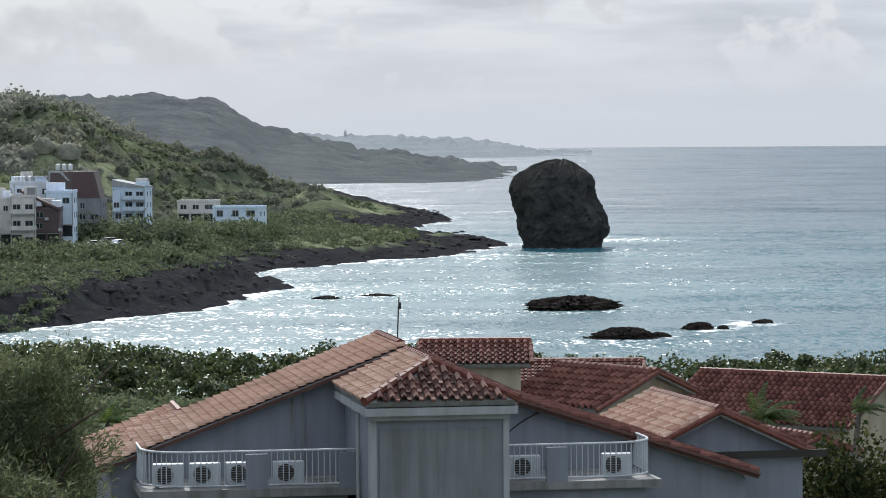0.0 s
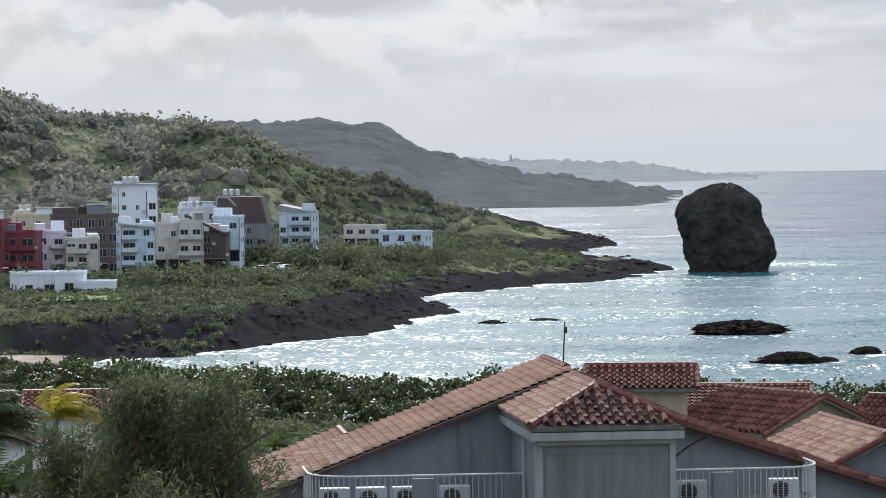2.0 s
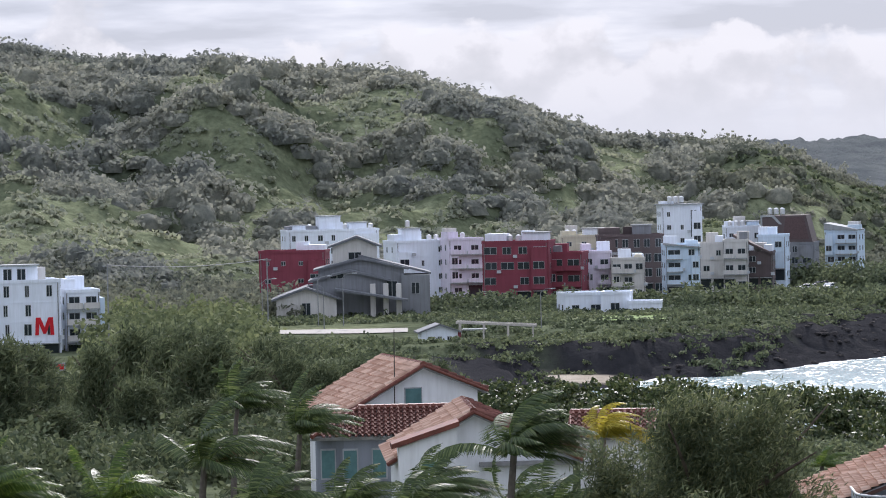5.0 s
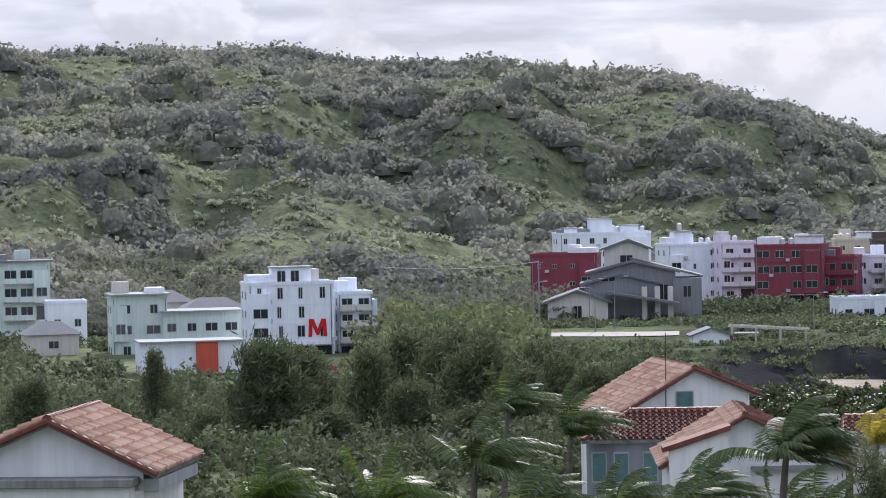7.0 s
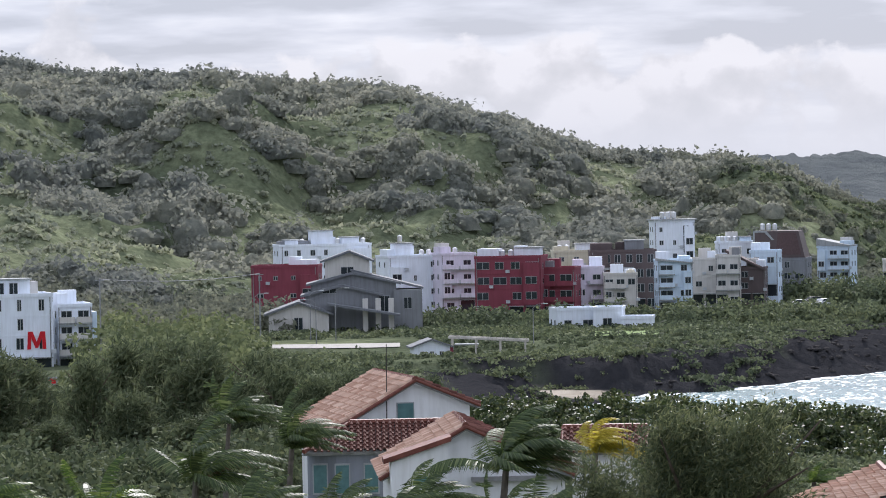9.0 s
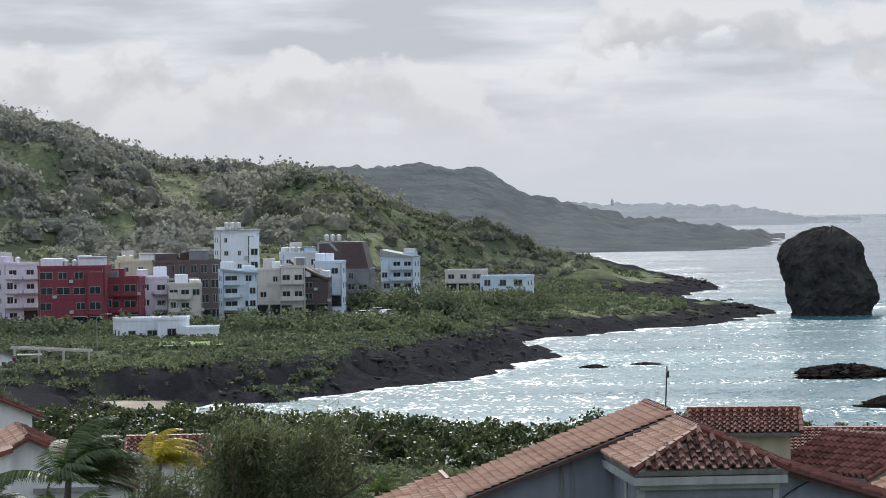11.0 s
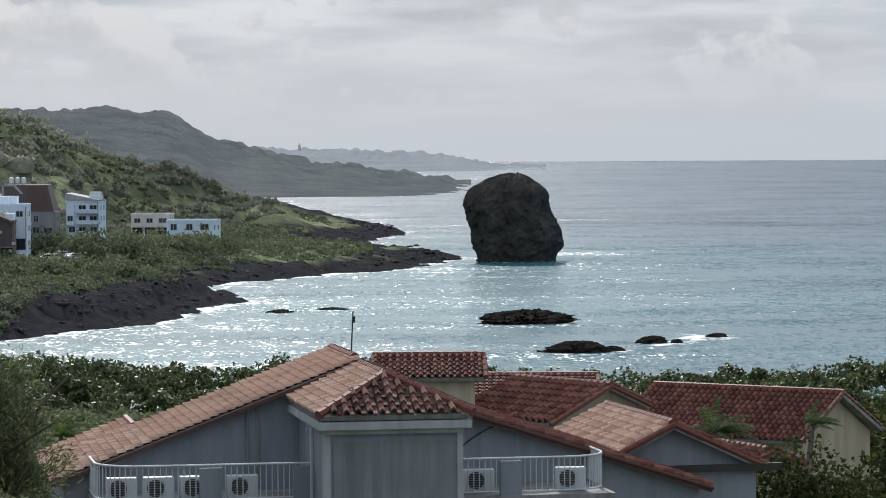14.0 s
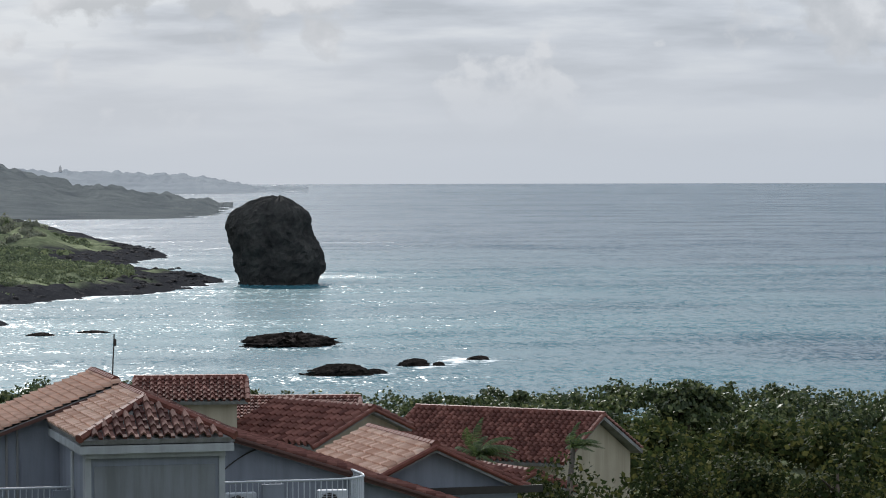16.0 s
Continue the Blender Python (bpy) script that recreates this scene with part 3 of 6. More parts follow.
def crowns(C, R, H, leaves, size, rng, lobes=6, long=1.4, lean=None, loose=0.8):
    """Many crowns at once: C bases (n, 3), R radii, H heights. Each is a heap of lobes with gaps."""
    n = len(C)
    u = rng.normal(size=(n, lobes, 3))
    u /= np.linalg.norm(u, axis=2)[..., None]
    u[..., 2] = np.abs(u[..., 2]) * 0.9
    L = u * rng.uniform(0.25, 0.72, (n, lobes, 1)) * np.stack([R, R, H], 1)[:, None]
    k = rng.randint(0, lobes, (n, leaves))
    base = np.take_along_axis(L, k[..., None].repeat(3, 2), 1)
    v = rng.normal(size=(n, leaves, 3))
    v /= np.linalg.norm(v, axis=2)[..., None]
    v[..., 2] = np.where(rng.uniform(size=(n, leaves)) < 0.8, np.abs(v[..., 2]), v[..., 2] * 0.5)
    lr = rng.uniform(0.3, 0.55, (n, lobes))
    v *= np.take_along_axis(lr, k, 1)[..., None] * np.stack([R, R, H * 0.9], 1)[:, None] * rng.uniform(0.75, 1.08, (n, leaves, 1))
    P = (C[:, None] + base + v).reshape(-1, 3)
    out = (base * 0.8 / np.stack([R, R, H], 1)[:, None] ** 2 + v / np.stack([R, R, H], 1)[:, None] ** 2).reshape(-1, 3)
    out /= np.linalg.norm(out, axis=1)[:, None] + 1e-9
    S = (np.repeat(size, leaves) if np.ndim(size) else np.full(n * leaves, size)) * rng.uniform(0.6, 1.35, n * leaves)
    return leaf_quads(P, S, 0.3, rng, long, lean, out + rng.normal(size=P.shape) * loose)


def mounds(C, R, H, rng, nu=11, nv=5):
    """Lumpy domes: the closed inner mass of far crowns, under their leaves."""
    n = len(C)
    u, v = np.meshgrid(np.arange(nu) * math.tau / nu, np.linspace(-0.25, 1.5, nv), indexing="ij")
    D = np.stack([np.cos(u) * np.cos(v), np.sin(u) * np.cos(v), np.sin(v)], -1).reshape(-1, 3)
    ph = rng.uniform(0, math.tau, (n, 1, 4))
    lump = 0.76 + 0.10 * np.sin(D[None, :, 0] * 4 + ph[..., 0]) * np.sin(D[None, :, 1] * 4 + ph[..., 1]) + 0.06 * np.sin(D[None, :, 2] * 5 + D[None, :, 0] * 3 + ph[..., 2]) + rng.normal(size=(n, len(D))) * 0.04 * (D[:, 2] < 0.98)
    V = C[:, None] + D[None] * lump[..., None] * np.stack([R, R, H], 1)[:, None]
    i = np.arange(nu * nv).reshape(nu, nv)
    j = np.roll(i, -1, 0)
    F = np.stack([i[:, :-1], j[:, :-1], j[:, 1:], i[:, 1:]], -1).reshape(-1, 4)
    F = F[None] + (np.arange(n) * nu * nv)[:, None, None]
    return V.reshape(-1, 3), F.reshape(-1, 4)


def both(a, b):
    return np.concatenate([a[0], b[0]]), np.concatenate([a[1], b[1] + len(a[0])])


def stuff_mesh(name, label, category, VF, mat):
    ob = new(name, mesh_np(name, *VF, mat, True))
    return tagged(ob, label, category, kind="stuff")


def scatter(rng, n, az0, az1, d0, d1, keep):
    az, d = rng.uniform(az0, az1, n), np.sqrt(rng.uniform(d0 * d0, d1 * d1, n))
    x, y = -d * np.sin(np.radians(az)), d * np.cos(np.radians(az))
    k = keep(x, y, az, d)
    x, y = x[k], y[k]
    return np.stack([x, y, land_height(x, y)], 1)


rng = np.random.RandomState(5)
# woods and scrub on the hill
patchy = lambda x, y, s, sz: ripple(x, y, sz, s)
C = scatter(rng, 8200, 2.0, 28, 640, 1260, lambda x, y, az, d: (patchy(x, y, 51, 110) > -0.25 + 0.5 * (1 - smooth(760, 960, d)) * (az > 12)) & (shore_distance(x, y) > 40) & (d > np.interp(az, [2, 6, 10, 15, 19, 28], [930, 790, 760, 780, 720, 650])))
R = rng.uniform(2.6, 8.5, len(C)) * (1 - 0.45 * (np.degrees(np.arctan2(-C[:, 0], C[:, 1])) < 6.5))
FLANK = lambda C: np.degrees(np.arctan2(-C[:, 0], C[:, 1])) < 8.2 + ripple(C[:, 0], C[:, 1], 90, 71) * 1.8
for k, name, label, mat in ((~FLANK(C), "hill_wood", "dense hazy green wood covering the hill", "wood_far"), (FLANK(C), "flank_wood", "dark green wood on the seaward flank of the hill", "wood_near")):
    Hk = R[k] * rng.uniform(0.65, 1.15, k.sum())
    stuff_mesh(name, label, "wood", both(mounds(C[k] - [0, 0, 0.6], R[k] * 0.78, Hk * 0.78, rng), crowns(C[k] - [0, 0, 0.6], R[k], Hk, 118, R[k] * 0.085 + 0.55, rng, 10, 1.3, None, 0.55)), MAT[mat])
C = scatter(rng, 17000, 1.2, 28, 600, 1300, lambda x, y, az, d: (patchy(x, y, 51, 110) < 0.1) & (shore_distance(x, y) > 18) & (d > np.interp(az, [2, 6, 10, 15, 19, 28], [880, 790, 760, 760, 640, 600])))
R = rng.uniform(1.2, 3.2, len(C))
for k, name, label, mat in ((~FLANK(C), "hill_scrub", "hazy light green scrub and grass on the hill slope", "scrub_far"), (FLANK(C), "flank_scrub", "green scrub on the seaward flank of the hill", "shore_scrub")):
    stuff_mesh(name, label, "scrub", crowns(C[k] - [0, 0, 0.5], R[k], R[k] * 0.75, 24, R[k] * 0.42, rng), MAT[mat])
# tree line along the crest
az = rng.uniform(4, 28, 700)
d = np.interp(az, [-5, 3, 6, 9, 13, 20, 30], [1350, 1250, 1130, 1080, 1120, 1180, 1200]) + rng.uniform(-25, 5, 700)
C = np.stack([-d * np.sin(np.radians(az)), d * np.cos(np.radians(az))], 1)
C = np.concatenate([C, land_height(C[:, 0], C[:, 1])[:, None]], 1)
R = rng.uniform(1.4, 3.2, 700)
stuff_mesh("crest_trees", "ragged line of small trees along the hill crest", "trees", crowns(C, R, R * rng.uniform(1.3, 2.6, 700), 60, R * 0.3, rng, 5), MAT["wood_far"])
# shore scrub on the plain between village and bay
C = scatter(rng, 27000, 0.5, 19, 452, 1000, lambda x, y, az, d: (shore_distance(x, y) + 5 * ripple(x, y, 30, 61) > 1.5 + 12 * (1 - smooth(6.2, 7.6, az)) + 12 * smooth(840, 900, y) * (1 - smooth(1010, 1080, y))) & (shore_distance(x, y) < 150) & ((((x + 92) / 17) ** 2 + ((y - 464) / 9) ** 2) > 1) & ~((az > 13) & (d > 518) & (d < 562)) & (d < np.interp(az, [2, 6, 10, 15, 19], [1000, 860, 700, 640, 640])))
R = rng.uniform(0.8, 2.3, len(C))
stuff_mesh("shore_scrub", "dark green wind-clipped scrub on the shore plain", "scrub", crowns(C - [0, 0, 0.3], R, R * 0.75, 46, R * 0.24, rng, 6, 1.2), MAT["shore_scrub"])

# broken coral rock along the water's edge
C = scatter(rng, 30000, -1.5, 14, 440, 1150, lambda x, y, az, d: (shore_distance(x, y) > 0.5) & (shore_distance(x, y) < 6 + 11 * (az < 7.5)) & ((((x + 92) / 18) ** 2 + ((y - 464) / 13) ** 2) > 1))
R = rng.uniform(0.4, 1.3, len(C))
stuff_mesh("shore_rocks", "broken black coral rock along the water's edge", "rocks", mounds(C - [0, 0, 0.3], R, R * rng.uniform(0.3, 0.6, len(C)), rng, 8, 4), MAT["coral"])

# ---- tiled houses ----
def tile_shape(w, h):
    """One curved clay tile: a barrel and a pan, lower end proud."""
    bm = bmesh.new()
    prof = [(-0.5, 0.0), (-0.44, 0.09), (-0.2, 0.15), (0.04, 0.09), (0.12, 0.0), (0.5, 0.0)]
    rows = []
    for v, lift in ((-0.54, 0.07), (0.54, 0.010)):
        rows.append([bm.verts.new((x * w, v * h, z * w / 0.30 + lift)) for x, z in prof])
    low = [bm.verts.new((x * w, -0.54 * h, z * w / 0.30 + 0.005)) for x, z in prof]
    for i in range(len(prof) - 1):
        bm.faces.new((rows[0][i], rows[0][i + 1], rows[1][i + 1], rows[1][i]))
        bm.faces.new((low[i], low[i + 1], rows[0][i + 1], rows[0][i]))
    me = bpy.data.meshes.new("tile")
    bm.to_mesh(me)
    bm.free()
    return me


def roof_plane(parent, corner, along, up, wide, high, inside, size, mat, pieces, thick=0.14, deck_mat="stain"):
    """One pitch of a tiled roof, in the house's own axes: deck below, tiles by rows."""
    corner, along, up = Vector(corner), Vector(along).normalized(), Vector(up).normalized()
    nrm = along.cross(up).normalized()
    frame_m = Matrix((along, up, nrm)).transposed().to_4x4()
    bm = bmesh.new()
    outline = [(0, 0), (wide, 0), (wide, high), (0, high)] if callable(inside) else inside
    test = inside if callable(inside) else None
    if test is None:
        poly = inside

        def test(u, v):
            hit = False
            for (ax, ay), (bx, by) in zip(poly, poly[1:] + poly[:1]):
                if (ay > v) != (by > v) and u < (bx - ax) * (v - ay) / (by - ay) + ax:
                    hit = not hit
            return hit
    top = [bm.verts.new(corner + along * u + up * v) for u, v in outline]
    bot = [bm.verts.new(t.co - nrm * thick) for t in top]
    bm.faces.new(top)
    bm.faces.new(bot[::-1])
    for i in range(len(top)):
        j = (i + 1) % len(top)
        bm.faces.new((top[i], bot[i], bot[j], top[j]))
    deck = part("roof_deck", bm, MAT[deck_mat], parent)
    tall = size * 1.25
    shape = tile_shape(size, tall)
    nu, nv = int(wide / size), max(2, int(high / tall))
    su, sv = wide / nu, high / nv
    places = []
    for j in range(nv):
        for i in range(nu):
            u, v = (i + 0.5) * su, (j + 0.5) * sv
            if test(u, v):
                places.append(corner + along * u + up * v + nrm * 0.01)
    if pieces:
        shape.materials.append(mat)
        for p in places[:300]:
            ob = new("tile", shape)
            ob.parent = deck
            ob.matrix_basis = Matrix.Translation(p) @ frame_m @ pose(0, 0, 0, random.uniform(-1.5, 1.5), random.uniform(-1.2, 1.2), random.uniform(-1, 1))
        places = places[300:]
    if places:
        co = np.array([v.co for v in shape.vertices])
        fc = np.array([list(f.vertices) for f in shape.polygons])
        Rm = np.array(frame_m.to_3x3())
        V = np.concatenate([co @ Rm.T + np.array(p) for p in places])
        F = np.concatenate([fc + k * len(co) for k in range(len(places))])
        ob = new("tile_field", mesh_np("tile_field", V, F, mat))
        ob.parent = deck
        tagged(ob, kind="stuff")
    return deck


def ridge_caps(parent, a, b, r=0.13, mat="ridge_red", step=0.36):
    """A line of rounded ridge tiles, each overlapping the next."""
    a, b = Vector(a), Vector(b)
    n = max(2, int((b - a).length / step))
    bm = bmesh.new()
    rod(bm, (0, 0, -0.02), (0, 0, step * 1.12), r * 1.15, r, 7)
    me = bpy.data.meshes.new("ridge_tile")
    bm.to_mesh(me)
    bm.free()
    me.materials.append(MAT[mat])
    q = (b - a).to_track_quat("Z", "Y").to_matrix().to_4x4()
    for i in range(n):
        ob = new("ridge_tile", me)
        ob.parent = parent
        ob.matrix_basis = Matrix.Translation(a + (b - a) * (i / n)) @ q


def air_conditioner(m, label):
    ac = thing("air_conditioner", label, "air conditioner", m, "air conditioners on the balconies")
    part("casing", boxed(-0.42, 0.42, -0.16, 0.16, 0.05, 0.66, 0.02), MAT["rail"], ac)
    bm = bmesh.new()
    rod(bm, (-0.1, -0.165, 0.36), (-0.1, -0.19, 0.36), 0.24, 0.24, 16)
    grille = part("fan_grille", bm, MAT["iron"], ac, "dark round fan grille")
    for k in range(-3, 4):
        part("grille_bar", rodded((-0.34, -0.2, 0.36 + k * 0.065), (0.14, -0.2, 0.36 + k * 0.065), 0.008, None, 4), MAT["metal"], grille)
    for x in (-0.3, 0.3):
        part("foot", boxed(x - 0.05, x + 0.05, -0.16, 0.16, 0, 0.05), MAT["metal"], ac)
    return ac


def railing(parent, path, z0, z1, step=0.16):
    """A painted metal railing along a path of points, with a top and a bottom bar and upright bars."""
    r = part("railing", bmesh.new(), MAT["rail"], parent, "white painted metal railing")
    pts = [Vector((x, y, 0)) for x, y in path]
    for z, rad, nm in ((z1, 0.035, "top_bar"), (z0 + 0.1, 0.025, "bottom_bar")):
        bm = bmesh.new()
        for a, b in zip(pts, pts[1:]):
            rod(bm, (a.x, a.y, z), (b.x, b.y, z), rad, rad, 6)
        part(nm, bm, MAT["rail"], r)
    rest = 0.0
    bar = rodded((0, 0, z0 + 0.08), (0, 0, z1), 0.016, None, 4)
    me = bpy.data.meshes.new("bar")
    bar.to_mesh(me)
    bar.free()
    me.materials.append(MAT["rail"])
    for a, b in zip(pts, pts[1:]):
        ln = (b - a).length
        s = rest
        while s < ln:
            p = a + (b - a) * (s / ln)
            ob = new("bar", me)
            ob.parent, ob.location = r, (p.x, p.y, 0)
            s += step
        rest = s - ln
    return r


MAT["verge"] = simple("dark_verge", (0.10, 0.055, 0.045), 0.8)
MAT["panel"] = plaster("stained_panel", (0.21, 0.225, 0.24), 0.6)


def main_house():
    base = 15.0
    h = thing("tiled_house", "grey-white plaster house with clay tiled roofs and a square tower bay", "house", pose(-1.1, 90.0, 0, 0, 0, 9.6))
    zr, k = 23.9, 0.375
    z_at = lambda x: zr - k * abs(x)
    lw, rw, back = 8.7, 10.2, 4.7
    kr, drop = 0.322, 0.58
    z_r = lambda x: zr - drop - kr * x
    part("gable_wall", prismed([(-lw + 0.4, base), (rw - 0.3, base), (rw - 0.3, z_r(rw - 0.3) - 0.16), (0.2, z_r(0.2) - 0.16), (0, zr - 0.16), (-lw + 0.4, z_at(lw - 0.4) - 0.16)], 0.0, back - 0.3), MAT["wall_grey"], h, "weathered grey-white plaster wall")
    up_l, up_r = Vector((1, 0, k)).normalized(), Vector((-1, 0, kr)).normalized()
    lenl, lenr = lw * math.hypot(1, k), rw * math.hypot(1, kr)
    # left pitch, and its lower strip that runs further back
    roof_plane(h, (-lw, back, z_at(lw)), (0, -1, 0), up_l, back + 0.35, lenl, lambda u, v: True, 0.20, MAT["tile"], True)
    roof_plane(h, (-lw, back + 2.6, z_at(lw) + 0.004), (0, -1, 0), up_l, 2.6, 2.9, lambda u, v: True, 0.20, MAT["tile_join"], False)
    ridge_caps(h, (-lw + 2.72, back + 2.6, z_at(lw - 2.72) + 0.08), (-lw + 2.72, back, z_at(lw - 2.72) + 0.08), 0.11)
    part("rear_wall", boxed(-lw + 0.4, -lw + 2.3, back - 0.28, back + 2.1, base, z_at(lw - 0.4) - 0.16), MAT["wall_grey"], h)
    # right pitch: tiles coloured dark for its shade
    roof_plane(h, (rw, -0.35, z_r(rw)), (0, 1, 0), up_r, back + 0.35, lenr, lambda u, v: True, 0.24, MAT["tile_red_shade"], False)
    ridge_caps(h, (-0.1, 0.1, zr + 0.05), (-0.1, back, zr + 0.05), 0.12)
    ridge_caps(h, (0.25, -0.4, z_r(0.3)), (rw, -0.4, z_r(rw)), 0.055, "verge")
    part("barge_board", prismed([(0, zr - 0.13), (-lw, z_at(lw) - 0.13), (-lw, z_at(lw) - 0.03), (0, zr - 0.03)], -0.40, -0.36), MAT["verge"], h, "thin dark red verge")
    part("barge_board", prismed([(0.2, z_r(0.2) - 0.13), (rw, z_r(rw) - 0.13), (rw, z_r(rw) - 0.03), (0.2, z_r(0.2) - 0.03)], -0.40, -0.36), MAT["verge"], h, "thin dark red verge")
    # tower bay with a hipped roof
    zt = zr - 0.14
    tw, tf, ez = 2.06, -6.3, zr - 0.30 - k * 2.06
    kt = (zt - ez) / tw
    up_l, up_r = Vector((1, 0, kt)).normalized(), Vector((-1, 0, kt)).normalized()
    ridge_caps(h, (0, -4.5, zt + 0.05), (0, 3.2, zt + 0.05), 0.12)
    lent = tw * math.hypot(1, kt)
    hip = -4.5
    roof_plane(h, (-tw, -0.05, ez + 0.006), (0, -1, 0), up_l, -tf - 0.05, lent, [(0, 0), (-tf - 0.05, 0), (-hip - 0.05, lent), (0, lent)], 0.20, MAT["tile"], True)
    # right and front hips hold their shade in the tile colour
    roof_plane(h, (tw, tf, ez + 0.006), (0, 1, 0), up_r, -tf - 0.05, lent, [(0, 0), (-tf - 0.05, 0), (-tf - 0.05, lent), (hip - tf, lent)], 0.28, MAT["tile_shade"], True)
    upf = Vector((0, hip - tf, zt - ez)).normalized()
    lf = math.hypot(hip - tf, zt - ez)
    roof_plane(h, (-tw, tf, ez + 0.003), (1, 0, 0), upf, 2 * tw, lf, [(0, 0), (2 * tw, 0), (tw, lf)], 0.30, MAT["tile_shade"], True)
    ridge_caps(h, (-tw, tf, ez + 0.06), (0, hip, zt + 0.06), 0.11)
    ridge_caps(h, (tw, tf, ez + 0.06), (0, hip, zt + 0.06), 0.11)
    part("fascia", boxed(-tw + 0.02, tw - 0.02, tf + 0.02, -0.02, ez - 0.36, ez - 0.15), MAT["trim"], h, "white boxed eaves")
    part("cornice", boxed(-1.85, 1.85, tf + 0.22, -0.02, ez - 0.50, ez - 0.362), MAT["trim"], h, "white moulded cornice")
    part("tower_wall", boxed(-1.72, 1.72, tf + 0.40, -0.01, base, ez - 0.502), MAT["wall_grey"], h, "blank plaster tower wall with rain stains")
    part("tower_panel", boxed(-1.62, 1.6, tf + 0.36, tf + 0.398, base, ez - 0.72), MAT["panel"], h, "grey plaster panel with yellowish stains")
    for x in (-1.82, 1.74):
        part("pilaster", boxed(x - 0.04, x + 0.12, tf + 0.34, tf + 0.8, base, ez - 0.504), MAT["trim"], h)
    part("drainpipe", rodded((-2.02, tf + 1.6, base), (-2.02, tf + 1.6, ez - 0.4), 0.05), MAT["trim"], h)
    # balconies at both sides
    zf, yb = 20.28, -3.0
    for s, x0, x1 in ((-1, -7.6, -1.75), (1, 1.75, 6.6)):
        arc = []
        cx = x0 + 1.3 if s < 0 else x1 - 1.3
        arc = [(cx - s * -1.3 * math.sin(t), yb + 1.3 - 1.3 * math.cos(t)) for t in (0, 0.3, 0.6, 0.9, 1.2, 1.57)]
        path = [(x1, yb)] + arc + [(x0, -0.02)] if s < 0 else [(x0, yb)] + arc + [(x1, -0.02)]
        part("balcony_slab", boxed(x0 - 0.1, x1 + 0.1, yb - 0.12, -0.004, zf - 0.22, zf), MAT["stain"], h, "mould-stained concrete balcony edge")
        railing(h, path, zf, zf + 1.02)
        part("balcony_wall", boxed(x0 + 0.3, x1 - 0.3, yb + 0.1, -0.006, base, zf - 0.224), MAT["wall_grey"], h)
        for px in ((-4.55, -2.0) if s < 0 else (3.75,)):
            part("parapet_pier", boxed(px - 0.3, px + 0.3, yb - 0.08, yb + 0.1, zf, zf + 0.94), MAT["wall_grey"], h)
    bm = bmesh.new()
    last = None
    for t in np.linspace(0, 1, 9):
        p = (2.6 + 1.9 * t, -0.04, 20.9 + 1.15 * math.sin(t * 1.5) ** 0.7)
        if last:
            rod(bm, last, p, 0.018, None, 4)
        last = p
    part("cable", bm, MAT["iron"], h, "black cable hung across the wall")
    for x, hgt in ((-3.2, 2.3), (-2.9, 2.5)):
        part("downpipe", rodded((x, -0.06, zf), (x, -0.06, zf + hgt), 0.035, None, 5), MAT["stain"], h)
    part("mast", rodded((0.45, 5.0, zr - 2.5), (0.62, 5.0, zr + 1.1), 0.03, 0.02, 5), MAT["iron"], h, "thin dark mast on the ridge")
    part("mast_tip", boxed(0.60, 0.68, 4.97, 5.03, zr + 0.75, zr + 0.95), MAT["iron"], h)
    w = pose(-1.1, 90.0, 0, 0, 0, 9.6)
    for x, lab in ((-6.9, "small white air conditioner half hidden by leaves"), (-5.9, "white air conditioner behind the balcony railing"), (-4.9, "white air conditioner beside a balcony pier"), (-3.6, "white air conditioner behind the balcony railing"), (2.2, "small white air conditioner in the balcony corner"), (3.0, "white air conditioner with a dark fan"), (5.6, "white air conditioner at the curved railing")):
        air_conditioner(w @ pose(x, yb + 0.75, zf, 0, 0, random.uniform(-6, 6)), lab)


main_house()


def gable_house(label, m, lx, rx, depth, zr, kl, kr, base, tile, wall, extras=True, tile_size=0.30, pieces=True, over=0.4):
    """A house whose gable faces us: unequal pitches meet at a ridge that runs back."""
    h = thing("tiled_house", label, "house", m)
    zl, zrr = zr - kl * lx, zr - kr * rx
    part("gable_wall", prismed([(-lx + over, base), (rx - over, base), (rx - over, zrr + kr * over - 0.15), (0, zr - 0.15), (-lx + over, zl + kl * over - 0.15)], 0, depth - 0.3), MAT[wall], h)
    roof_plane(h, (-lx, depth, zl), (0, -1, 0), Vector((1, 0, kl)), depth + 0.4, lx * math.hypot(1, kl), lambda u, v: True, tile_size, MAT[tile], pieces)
    # the right pitch always takes the tile darkened for shade
    roof_plane(h, (rx, -0.4, zrr), (0, 1, 0), Vector((-1, 0, kr)), depth + 0.4, rx * math.hypot(1, kr), lambda u, v: True, tile_size, MAT["tile_red_shade"], False)
    ridge_caps(h, (0, -0.4, zr + 0.05), (0, depth, zr + 0.05), 0.13)
    ridge_caps(h, (0, -0.42, zr), (rx, -0.42, zrr), 0.065)
    ridge_caps(h, (0, -0.42, zr), (-lx, -0.42, zl), 0.08)
    return h


